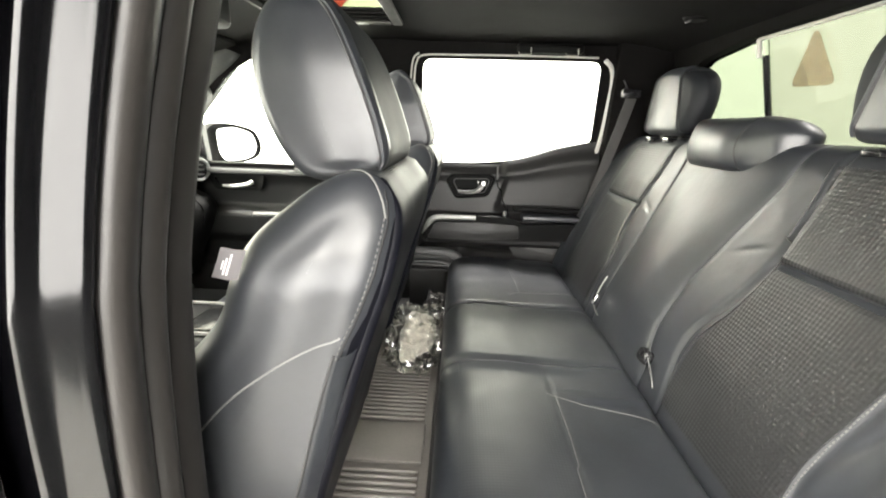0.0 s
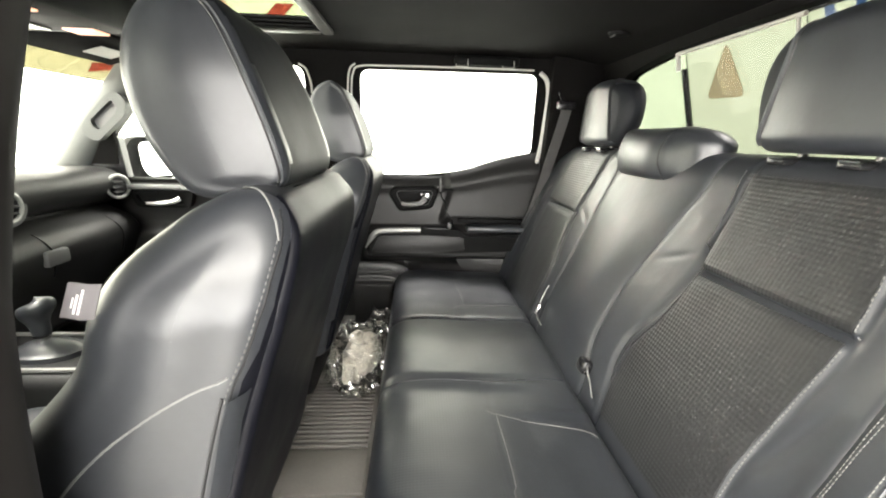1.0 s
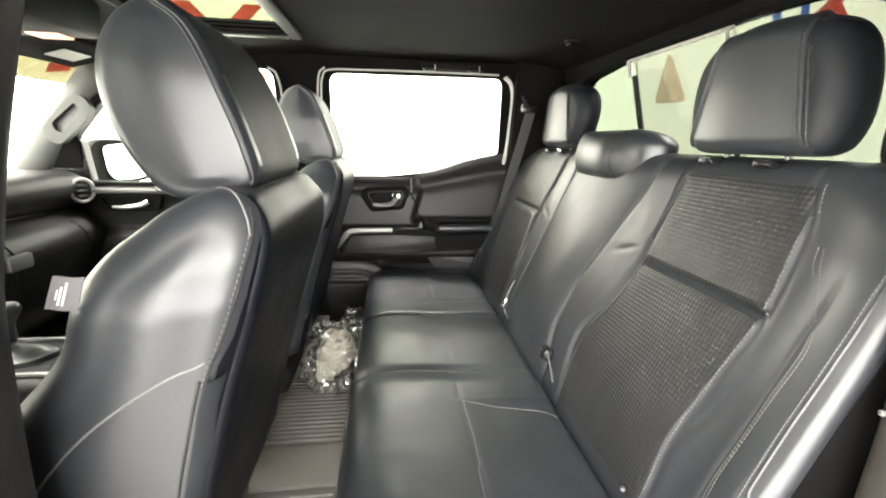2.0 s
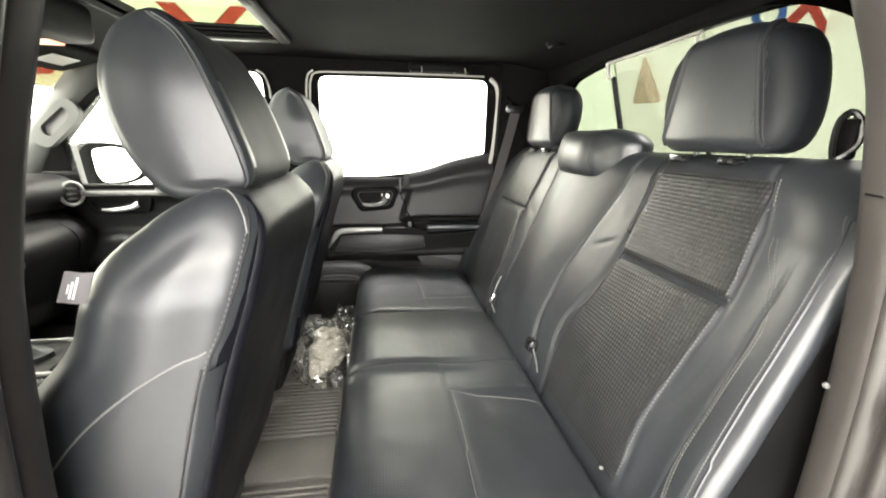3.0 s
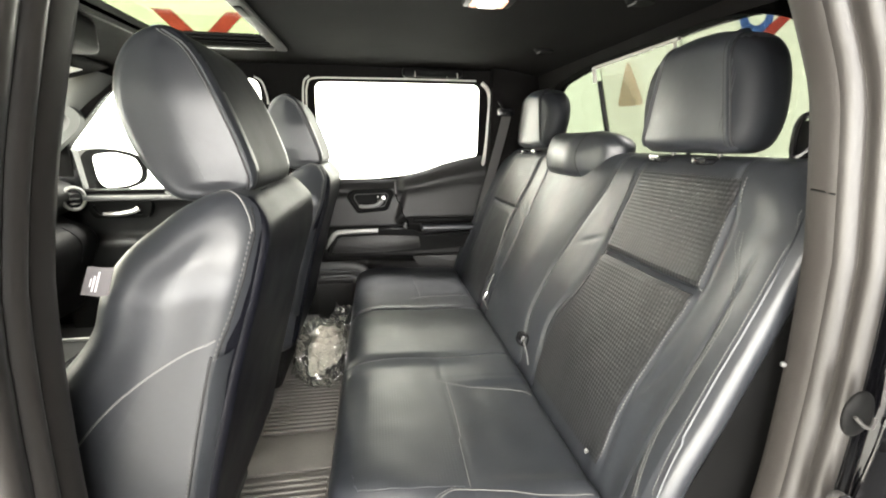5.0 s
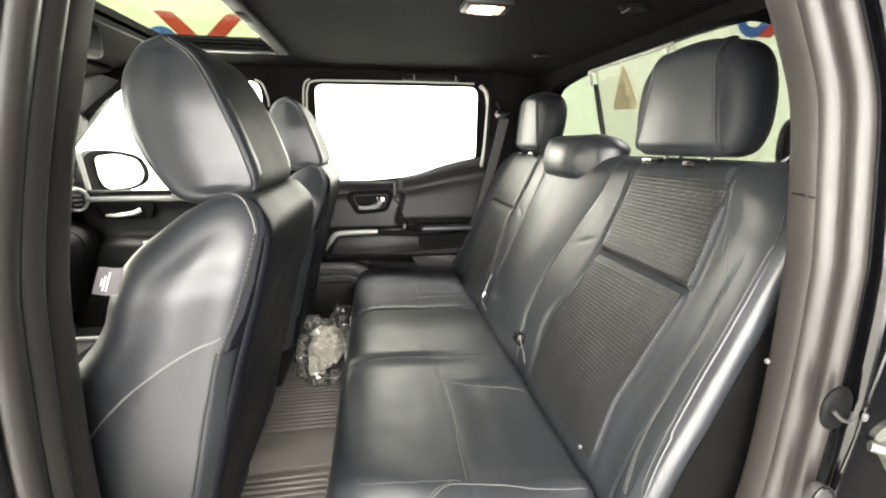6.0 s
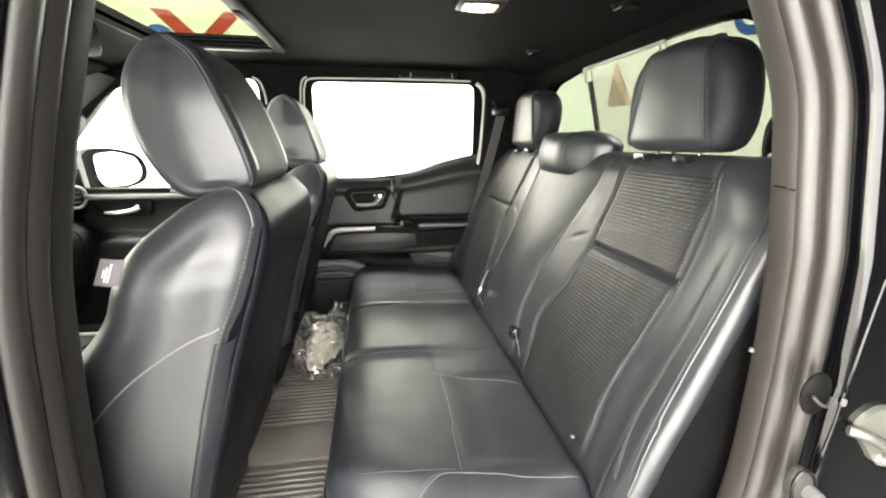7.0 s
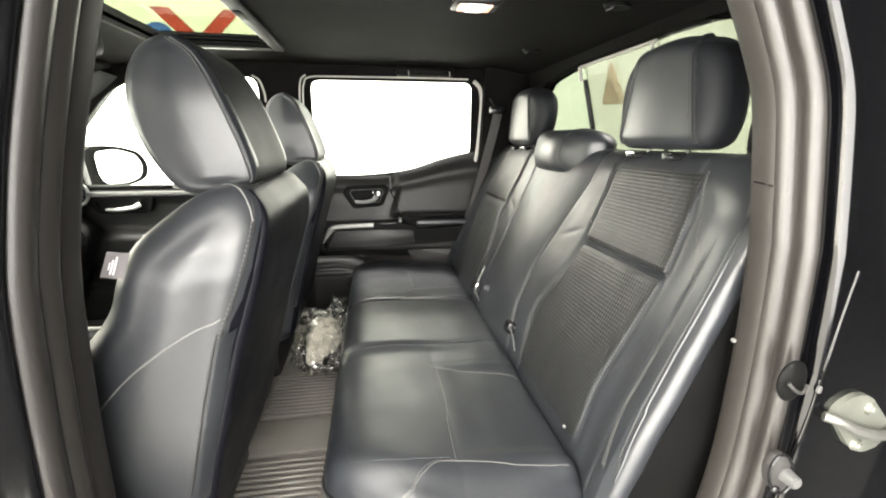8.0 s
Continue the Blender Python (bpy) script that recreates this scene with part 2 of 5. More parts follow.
def tube(bm, pts, r, seg=6, cap=True, closed=False, flat=1.0, up=None):
    """A round bar along points."""
    pts = [Vector(p) for p in pts]
    rings = []
    n = len(pts)
    prev = None
    for i, p in enumerate(pts):
        if closed:
            d = pts[(i + 1) % n] - pts[i - 1]
        else:
            d = pts[min(i + 1, n - 1)] - pts[max(i - 1, 0)]
        d.normalize()
        ref = up or prev or (Vector((0, 0, 1)) if abs(d.z) < 0.9 else Vector((1, 0, 0)))
        u = (ref - d * ref.dot(d)).normalized()
        w = d.cross(u)
        if up is None:
            prev = u
        rad = r(i / (n - 1)) if callable(r) else r
        rings.append([p + u * (rad * math.cos(a)) + w * (rad * flat * math.sin(a)) for a in (2 * math.pi * k / seg for k in range(seg))])
    loft(bm, rings, True, cap, wrap=closed)
    return bm


def snap(surface, pts, lift=0.0):
    """Lays points on a mesh's surface."""
    from mathutils import bvhtree
    tree = bvhtree.BVHTree.FromPolygons([v.co for v in surface.data.vertices], [p.vertices for p in surface.data.polygons])
    out = []
    for p in pts:
        q, nrm, _, _ = tree.find_nearest(Vector(p))
        out.append((q + nrm * lift, nrm))
    return out


def seam(name, surface, pts, r, material, parent, label="", n=14, lift=0.0, closed=False):
    dense = catmull(pts, n, closed)
    path = [q for q, _ in snap(surface, dense, lift)]
    return part(name, tube(bmesh.new(), path, r, 6, closed=closed), material, parent, label)


def stitches(name, surface, pts, material, parent, step=0.007, length=0.0045, r=0.0009, side=0.0, label=""):
    dense = catmull(pts, 30)
    total = sum((b - a).length for a, b in zip(dense, dense[1:]))
    k = max(4, int(total / step))
    path = snap(surface, resample(dense, k), 0.0004)
    bm = bmesh.new()
    for (a, na), (b, _) in zip(path, path[1:]):
        d = (b - a).normalized()
        s = na.cross(d).normalized() * side
        mid = (a + b) / 2 + s
        tube(bm, [mid - d * length / 2, mid - d * length * 0.25, mid + d * length * 0.25, mid + d * length / 2],
             lambda t: r * (0.5 if t < 0.01 or t > 0.99 else 1.0), 5)
    return part(name, bm, material, parent, label)


def cushion(prof, y0, y1, r, deform=None, dens=0.006, ydens=0.012, smooth=True, n_end=6, crown=0.0):
    """A padded body: a side profile (x, z) carried across y, with round ends."""
    base = catmull([(p[0], 0, p[1]) for p in prof], 10, True) if smooth else [Vector((p[0], 0, p[1])) for p in prof]
    per = sum((b - a).length for a, b in zip(base, base[1:] + base[:1]))
    base = resample(base, max(24, int(per / dens)), True)
    n = len(base)
    area = sum(base[i].x * base[(i + 1) % n].z - base[(i + 1) % n].x * base[i].z for i in range(n))
    sgn = 1 if area > 0 else -1
    normals = []
    for i in range(n):
        d = base[(i + 2) % n] - base[i - 2]
        normals.append(Vector((d.z, 0, -d.x)).normalized() * sgn)
    stations = [(y0 + r * (1 - math.cos(math.pi / 2 * k / n_end)), r * (1 - math.sin(math.pi / 2 * k / n_end))) for k in range(n_end + 1)]
    m = max(1, int((y1 - y0 - 2 * r) / ydens))
    mids = [(y0 + r + (y1 - y0 - 2 * r) * k / m, 0.0) for k in range(1, m)]
    ends = [(y1 - (y - y0), i) for y, i in reversed(stations)]
    def rim(ins):
        return [Vector((p.x - nn.x * ins, 0, p.z - nn.z * ins)) for p, nn in zip(base, normals)]

    rings = [[Vector((p.x, y, p.z)) for p in rim(ins)] for y, ins in stations + mids + ends]
    bm = loft(bmesh.new(), rings)
    caps = [f for f in bm.faces if len(f.verts) > 4]
    if crown:
        # the ends swell softly towards a middle line
        bmesh.ops.delete(bm, geom=caps, context="FACES_ONLY")
        edge = rim(r)
        zlo, zhi = min(p.z for p in edge), max(p.z for p in edge)

        def middle(z):
            xs = [p.x + (q.x - p.x) * (z - p.z) / (q.z - p.z) for p, q in zip(edge, edge[1:] + edge[:1]) if (p.z - z) * (q.z - z) < 0]
            return (min(xs) + max(xs)) / 2 if xs else None

        spine = []
        for p in edge:
            z = min(max(p.z, zlo + 0.25 * (zhi - zlo) * 0.35), zhi - 0.25 * (zhi - zlo) * 0.35) + 1e-5
            spine.append(Vector((middle(z), 0, z)))
        for y, sg in ((y0, -1), (y1, 1)):
            cap = [[Vector((p.x, y + sg * crown * ss(0, 1, f), p.z)) for p in (e_.lerp(s_, f) for e_, s_ in zip(edge, spine))] for f in (k / 12 for k in range(13))]
            loft(bm, cap, True, False)
        bmesh.ops.remove_doubles(bm, verts=bm.verts[:], dist=1e-5)
    else:
        bmesh.ops.triangulate(bm, faces=caps, ngon_method="BEAUTY")
    if deform:
        for v in bm.verts:
            v.co = deform(v.co)
    return bm


def ss(a, b, x):
    t = min(max((x - a) / (b - a), 0.0), 1.0)
    return t * t * (3 - 2 * t)


def bell(x, c, w):
    return math.exp(-((x - c) / w) ** 2)


def interp(z, table):
    t = sorted(table)
    if z <= t[0][0]:
        return t[0][1]
    for (a, u), (b, v) in zip(t, t[1:]):
        if z <= b:
            f = (z - a) / (b - a)
            return u + (v - u) * f
    return t[-1][1]


def plate(bm, outline, y0, y1, r=0.004, seg=2):
    """A solid plate: an outline (x, z) from y0 to y1 with rounded rims."""
    t = bmesh.new()
    a = [t.verts.new((p[0], y0, p[1])) for p in outline]
    b = [t.verts.new((p[0], y1, p[1])) for p in outline]
    n = len(a)
    fa = t.faces.new(a)
    fb = t.faces.new(list(reversed(b)))
    for i in range(n):
        t.faces.new((a[i], b[i], b[(i + 1) % n], a[(i + 1) % n]))
    if r > 0:
        geom = [e for e in t.edges if (e in fa.edges[:] or e in fb.edges[:])]
        bmesh.ops.bevel(t, geom=geom, offset=r, segments=seg, affect="EDGES", profile=0.5)
    join(bm, t)
    return bm


def round_poly(pts, radii, seg=6):
    """Rounds the corners of a polygon (2D)."""
    out, n = [], len(pts)
    for i, p in enumerate(pts):
        p, a, b = Vector(p), Vector(pts[i - 1]), Vector(pts[(i + 1) % n])
        r = radii[i] if isinstance(radii, (list, tuple)) else radii
        u, w = (a - p), (b - p)
        r = min(r, u.length * 0.49, w.length * 0.49)
        s, e = p + u.normalized() * r, p + w.normalized() * r
        for k in range(seg + 1):
            t = k / seg
            out.append(tuple((1 - t) ** 2 * s + 2 * t * (1 - t) * p + t * t * e))
    return out


def ring_frame(bm, outer, inner, n=120, depth=0.02, y=0.0, lean=None):
    """A frame between two outlines (x, z), with thickness along y."""
    o = resample([(p[0], 0, p[1]) for p in outer], n, True)
    i = resample([(p[0], 0, p[1]) for p in inner], n, True)
    best = min(range(n), key=lambda k: (i[k] - o[0]).length)
    i = i[best:] + i[:best]
    f = lean or (lambda x, z: y)
    rings = []
    for src, dy in ((o, 0.0), (i, 0.0), (i, depth), (o, depth)):
        rings.append([Vector((p.x, f(p.x, p.z) + dy, p.z)) for p in src])
    loft(bm, rings, True, False, wrap=True)
    return bm


# ---- the photo booth ---------------------------------------------------------
def slab(lo, hi):
    c = [(a + b) / 2 for a, b in zip(lo, hi)]
    return rbox(bmesh.new(), c, [b - a for a, b in zip(lo, hi)])


XF, XR, YN, YF, ZC = -4.6, 5.2, -4.2, 3.4, 3.6
# Floor split out of view: pale part lifts the seats, dark part darkens jamb reflections.
solo("floor_booth", slab((XF, YN, -0.1), (0.5, YF, 0)), BOOTH_FLOOR, "pale sealed concrete booth floor", kind="structure")
solo("floor_rear", slab((0.5, YN, -0.1), (XR, YF, 0)), DARK_FLOOR, "unseen dark floor added for dark jamb reflections", kind="structure")
# Walls carry added emission to light the cabin; the near one is unseen.
solo("wall_far", slab((XF, YF, 0), (XR, YF + 0.1, ZC)), BOOTH_GLOW, "white booth wall with added glow", kind="structure")
solo("wall_near", slab((XF, YN - 0.1, 0), (1.9, YN, ZC)), BOOTH_NEAR, "white booth wall with added glow", kind="structure")
# Unseen dark surfaces, added so the black jamb reflects no bright wall.
solo("dark_wall_near", slab((1.9, YN - 0.1, 0), (XR, YN, ZC)), BOOTH_DARK, "unseen dark wall added for dark reflections", kind="structure")
solo("dark_wall_rear", slab((XR, YN, 0), (XR + 0.1, -1.0, ZC)), BOOTH_DARK, "unseen dark wall added for dark reflections", kind="structure")
solo("wall_front", slab((XF - 0.1, YN, 0), (XF, YF, ZC)), BOOTH_FRONT, "white booth wall with strong added glow", kind="structure")
solo("wall_rear", slab((XR, -1.0, 0), (XR + 0.1, YF, ZC)), BOOTH_REAR, "white booth wall with dim added glow", kind="structure")
solo("ceiling_booth", slab((XF, YN, ZC), (1.9, YF, ZC + 0.1)), BOOTH_WHITE, "white painted booth ceiling", kind="structure")
solo("ceiling_rear", slab((1.9, -1.0, ZC), (XR, YF, ZC + 0.1)), BOOTH_WHITE, "white painted ceiling past the booth", kind="structure")
# Added out of view to keep ceiling light off the jamb's reflection.
solo("ceiling_dark", slab((1.9, YN, ZC), (XR, -1.0, ZC + 0.1)), BOOTH_DARK, "unseen dark ceiling added for dark jamb reflections", kind="structure")


def booth_logo(x, z, r, cx, cz, half):
    """Blue ring and red crossed bars painted high on the far wall."""
    s = thing("wall_logo", (x, YF, z), "blue ring and red crossed bars painted on white wall", "wall graphic", "wall graphics")
    bm = bmesh.new()
    ring_frame(bm, [(x + r * math.cos(a), z + r * math.sin(a)) for a in (2 * math.pi * k / 40 for k in range(40))],
               [(x + 0.55 * r * math.cos(a), z + 0.5 * r * math.sin(a)) for a in (2 * math.pi * k / 40 for k in range(40))], 60, 0.004, y=YF - 0.008)
    part("blue_ring", bm, BLUE, s)
    w = half * 0.26
    for k, sx in ((0, -1), (1, 1)):
        bm = bmesh.new()
        y = YF - 0.008 - 0.005 * k
        plate(bm, [(cx + sx * half - w, cz + half), (cx + sx * half + w, cz + half), (cx - sx * half + w, cz - half), (cx - sx * half - w, cz - half)], y, y + 0.004, 0)
        part("red_bar", bm, RED, s)


booth_logo(-1.815, 2.33, 0.15, -1.46, 2.29, 0.32)
booth_logo(4.43, 2.87, 0.22, 4.93, 3.00, 0.34)

bm = bmesh.new()
plate(bm, [(-3.0, 1.95), (-2.80, 1.97), (-2.76, 2.03), (-2.95, 2.03)], YF - 0.012, YF - 0.006, 0)
solo("wall_stripe", bm, RED, "small red painted mark on white booth wall", "wall graphic", group="wall graphics")

# ---- cab shell ---------------------------------------------------------------
def swapped(bm):
    for v in bm.verts:
        v.co = Vector((v.co.y, v.co.x, v.co.z))
    return bm


def side_y(x, z):
    """Tumblehome of the cab's side."""
    return 0.775 - max(0.0, z - 1.22) * 0.15


SR_X0, SR_X1, SR_Y = -0.56, -0.20, 0.39


def roof_z(x, y):
    return 1.738 - 0.030 * ss(0.68, 0.76, abs(y)) - 0.03 * ss(0.62, 0.86, x) - 0.05 * ss(-0.62, -1.02, x) * 1.0


def headliner():
    bm = bmesh.new()
    xs = sorted(set([round(-1.02 + 0.02 * i, 4) for i in range(93)] + [SR_X0, SR_X1]))
    ys = sorted(set([round(-0.74 + 0.02 * i, 4) for i in range(75)] + [SR_Y, -SR_Y]))
    v = {}
    for x in xs:
        for y in ys:
            v[x, y] = bm.verts.new((x, y, roof_z(x, y)))
    for a, b in zip(xs, xs[1:]):
        for c, d in zip(ys, ys[1:]):
            if a >= SR_X0 - 1e-6 and b <= SR_X1 + 1e-6 and c >= -SR_Y - 1e-6 and d <= SR_Y + 1e-6:
                continue
            bm.faces.new((v[a, c], v[a, d], v[b, d], v[b, c]))
    bmesh.ops.delete(bm, geom=[q for q in bm.verts if not q.link_faces], context="VERTS")
    thicken(bm, (0, 0, 0.012))
    return bm


solo("ceiling_headliner", headliner(), HEADLINER, "charcoal woven fabric headliner with sunroof opening", kind="structure")

bm = bmesh.new()
for lo, hi in (((-1.05, -0.80, 1.762), (SR_X0 - 0.03, 0.80, 1.776)), ((SR_X1 + 0.03, -0.80, 1.762), (0.9, 0.80, 1.776)),
               ((SR_X0 - 0.03, -0.80, 1.762), (SR_X1 + 0.03, -SR_Y - 0.03, 1.776)), ((SR_X0 - 0.03, SR_Y + 0.03, 1.762), (SR_X1 + 0.03, 0.80, 1.776))):
    rbox(bm, [(a + b) / 2 for a, b in zip(lo, hi)], [b - a for a, b in zip(lo, hi)])
solo("roof_panel", bm, PAINT, "black painted steel roof panel", kind="structure")

# floor pan and side sills
bm = bmesh.new()
rbox(bm, (-0.4, 0, 0.545), (2.6, 1.56, 0.05), 0.01)
rbox(bm, (-0.95, 0, 0.62), (1.05, 0.24, 0.14), 0.03)
solo("floor", bm, CARPET, "dark grey carpeted cab floor", kind="structure")
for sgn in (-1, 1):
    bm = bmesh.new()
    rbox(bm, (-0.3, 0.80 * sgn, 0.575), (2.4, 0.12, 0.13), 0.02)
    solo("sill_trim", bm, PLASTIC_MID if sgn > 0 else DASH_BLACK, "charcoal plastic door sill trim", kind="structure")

# rear bulkhead with the window opening
RW_OUT = [(-0.80, 0.55), (0.80, 0.55), (0.80, 1.78), (-0.80, 1.78)]
RW_IN = round_poly([(-0.66, 1.385), (0.60, 1.385), (0.575, 1.60), (0.50, 1.655), (0.25, 1.682), (-0.25, 1.686), (-0.545, 1.672), (-0.635, 1.60)],
                   [0.05, 0.05, 0.03, 0.08, 0.1, 0.1, 0.08, 0.03])


def rw_x(y, z):
    return 0.818 + (1.68 - z) * 0.22


bm = swapped(ring_frame(bmesh.new(), RW_OUT, RW_IN, 160, 0.05, lean=rw_x))
solo("wall_rear_bulkhead", bm, HEADLINER, "dark fabric trimmed rear cab bulkhead", kind="structure")


def pane(outline, f, thick=0.004):
    bm = bmesh.new()
    a = [bm.verts.new((p[0], f(p[0], p[1]), p[1])) for p in outline]
    b = [bm.verts.new((p[0], f(p[0], p[1]) + thick, p[1])) for p in outline]
    bm.faces.new(a)
    bm.faces.new(list(reversed(b)))
    for i in range(len(a)):
        bm.faces.new((a[i], a[i - 1], b[i - 1], b[i]))
    return bm


rear_window = thing("window_rear", (0.84, 0, 1.39), "green tinted sliding rear window with dark dividers", "window", kind="structure")


def clipped(poly, lo, hi):
    """The part of a glass outline between two slanted lines."""
    poly = [(a[0] + (1.63 - a[1]) * 0.10, a[1]) for a in poly]
    for c, keep in ((lo, 1), (hi, -1)):
        out = []
        for a, b in zip(poly, poly[1:] + poly[:1]):
            da, db = (a[0] - c) * keep, (b[0] - c) * keep
            if da >= 0:
                out.append(a)
            if da * db < 0:
                f = da / (da - db)
                out.append((c, a[1] + (b[1] - a[1]) * f))
        poly = out
    return [(a[0] - (1.63 - a[1]) * 0.10, a[1]) for a in poly]


for lo, hi, m_, lab in ((-1, -0.174, TINT_REAR, "pale green fixed glass"), (-0.173, 0.2045, TINT_REAR, "pale green sliding glass"), (0.2055, 1, TINT_QUARTER, "darker green fixed glass")):
    g = part("pane", swapped(pane(clipped(RW_IN, lo, hi), lambda y, z: rw_x(y, z) + 0.03)), m_, rear_window, lab)
    g.visible_shadow = False
for yc, m_, w in ((0.205, BLACK, 0.016), (-0.182, BLACK, 0.012)):
    bm = bmesh.new()
    tube(bm, [(rw_x(0, z) + 0.022, yc - (1.63 - z) * 0.10 * (1 if yc > 0 else 0.3), z) for z in (1.36, 1.45, 1.55, 1.632)], w / 2, 8)
    part("divider", bm, m_, rear_window, "black vertical divider")
bm = bmesh.new()
tube(bm, [(rw_x(0, 1.672) + 0.018, y, 1.676) for y in (-0.18, -0.05, 0.08, 0.225)], 0.005, 6)
tube(bm, [(rw_x(0, z) + 0.018, 0.225, z) for z in (1.678, 1.66, 1.63)], 0.007, 6)
tube(bm, [(rw_x(0, z) + 0.018, -0.165, z) for z in (1.678, 1.66, 1.60)], 0.004, 6)
part("slider_frame", bm, SEAL_PALE, rear_window, "pale grey slider frame")
# warning triangle stuck on the glass
tri = round_poly([(0.112, 1.543), (-0.026, 1.538), (0.036, 1.672)], 0.024, 5)
bm = swapped(pane(tri, lambda y, z: rw_x(y, z) + 0.020, 0.001))
part("triangle_sticker", bm, STICKER, rear_window, "beige grey triangular sticker")


# ---- far side: doors, pillars ------------------------------------------------
RWIN = round_poly([(-0.140, 1.268), (0.10, 1.270), (0.285, 1.292), (0.437, 1.330), (0.575, 1.372), (0.566, 1.678), (-0.132, 1.673)],
                  [0.03, 0.1, 0.1, 0.1, 0.02, 0.035, 0.035])
FWIN = round_poly([(-1.115, 1.225), (-0.345, 1.235), (-0.345, 1.678), (-0.78, 1.676), (-0.92, 1.605), (-1.105, 1.42)], [0.02, 0.03, 0.045, 0.06, 0.06, 0.03])


def window_side(name, outline, outer, label, sgn=1):
    w = thing(name, (outline[0][0], sgn * 0.76, 1.25), label, "window", kind="structure")
    bm = ring_frame(bmesh.new(), outer, outline, 160, 0.012, lean=lambda x, z: sgn * side_y(x, z))
    part("window_frame", bm, HEADLINER if sgn > 0 else PLASTIC, w, "dark window surround")
    p = part("pane", pane(outline, lambda x, z: sgn * (side_y(x, z) + 0.004)), CLEAR, w, "clear side glass")
    p.visible_shadow = False
    return w


window_side("window_1", RWIN, [(-0.24, 1.235), (0.86, 1.235), (0.86, 1.75), (-0.24, 1.75)], "clear rear door window with dark surround")
window_side("window_2", FWIN, [(-1.33, 1.20), (-0.24, 1.20), (-0.24, 1.75), (-0.93, 1.75), (-1.04, 1.61), (-1.32, 1.28)], "clear front door window with dark surround")

# pale seal lips beside the rear door window
seal = thing("door_seal_trim", (-0.165, 0.75, 1.3), "pale grey rubber door seal lips", "door seal", kind="structure")


def lip(path, r=0.007):
    return tube(bmesh.new(), catmull([(x, side_y(x, z) - d, z) for x, d, z in path], 8), r, 8)


part("seal_lip", lip([(-0.176, 0.012, 1.27), (-0.172, 0.012, 1.45), (-0.166, 0.012, 1.60), (-0.158, 0.012, 1.655), (-0.130, 0.012, 1.682), (0.0, 0.012, 1.687), (0.30, 0.012, 1.690),
                      (0.545, 0.012, 1.690)], 0.0035), SEAL_PALE, seal)
part("seal_lip", lip([(-0.190, 0.010, 1.27), (-0.186, 0.010, 1.45), (-0.180, 0.010, 1.60), (-0.170, 0.010, 1.668), (-0.148, 0.010, 1.690)], 0.0035), SEAL_PALE, seal)
part("seal_lip", lip([(0.596, 0.014, 1.31), (0.608, 0.014, 1.40), (0.612, 0.014, 1.50), (0.613, 0.014, 1.60), (0.600, 0.014, 1.655), (0.572, 0.014, 1.682)], 0.0085), SEAL_PALE, seal)
part("seal_lip", lip([(-0.318, 0.010, 1.58), (-0.320, 0.010, 1.62), (-0.334, 0.010, 1.665), (-0.36, 0.010, 1.682)], 0.004), SEAL_PALE, seal)


def door_face(x, z):
    """How far the rear door's moulded panel stands proud."""
    y = 0.768
    y -= 0.022 * ss(0.205, 0.235, x + (1.15 - z) * 0.32 * (z < 1.2)) * ss(1.06, 1.10, z)      # raised rear upper panel
    y -= 0.010 * ss(1.255, 1.215, z) * ss(1.02, 1.06, z)
    y -= 0.012 * bell(z, 1.215, 0.02)
    y -= 0.045 * ss(1.06, 1.03, z) * ss(0.885, 0.925, z) * ss(-0.15, -0.11, x)                 # armrest body
    y += 0.03 * ss(0.90, 0.86, z) * ss(0.05, 0.12, x)                                          # hollow under it
    y -= 0.060 * ss(0.885, 0.860, z) * ss(0.06, 0.02, x)                                       # lower bin
    y -= 0.015 * ss(0.815, 0.800, z) * ss(0.02, -0.02, x)
    return y


def grid(xs, zs, f):
    bm = bmesh.new()
    rows = [[bm.verts.new((x, f(x, z), z)) for x in xs] for z in zs]
    for a, b in zip(rows, rows[1:]):
        for i in range(len(xs) - 1):
            bm.faces.new((a[i], a[i + 1], b[i + 1], b[i]))
    return bm


def frange(a, b, s):
    n = int(round((b - a) / s))
    return [a + (b - a) * i / n for i in range(n + 1)]


rear_door = thing("car_door", (0.2, 0.80, 0.6), "closed rear passenger door with charcoal trim and silver pull", "car door")
bm = grid(frange(-0.175, 0.64, 0.007), frange(0.60, 1.262, 0.007), door_face)
thicken(bm, (0, 0.05, 0))
for v in bm.verts:  # window sill line rises to the rear
    if v.co.z > 1.10:
        k = (v.co.z - 1.10) / 0.162
        v.co.z += k * (0.055 * ss(0.12, 0.45, v.co.x) + 0.055 * ss(0.3, 0.64, v.co.x) + 0.006)
door_panel = part("door_panel", bm, PLASTIC, rear_door, "charcoal moulded door panel")
# seam line between the panels
seam("panel_seam", door_panel, [(0.192, 0.74, 1.268), (0.194, 0.74, 1.20), (0.222, 0.74, 1.12), (0.252, 0.73, 1.06), (0.290, 0.72, 1.015)], 0.0028, BLACK, door_panel)
bm = bmesh.new()
tube(bm, catmull([(0.192, 0.741, 1.262), (0.193, 0.74, 1.235), (0.194, 0.742, 1.205)], 6), 0.004, 6)
part("seam_trim", bm, PLASTIC_MID, rear_door, "pale seam trim")
# door handle
out = round_poly([(-0.024, 1.195), (-0.004, 1.220), (0.168, 1.226), (0.181, 1.206), (0.154, 1.134), (0.020, 1.122)], 0.016)
inn = round_poly([(0.006, 1.190), (0.012, 1.204), (0.152, 1.208), (0.160, 1.196), (0.140, 1.148), (0.034, 1.140)], 0.010)
part("handle_bezel", ring_frame(bmesh.new(), out, inn, 90, 0.03, y=0.736), MATTE_BLACK, rear_door, "black handle bezel")
part("handle_cup", plate(bmesh.new(), inn, 0.750, 0.756, 0), MATTE_BLACK, rear_door)
bm = bmesh.new()
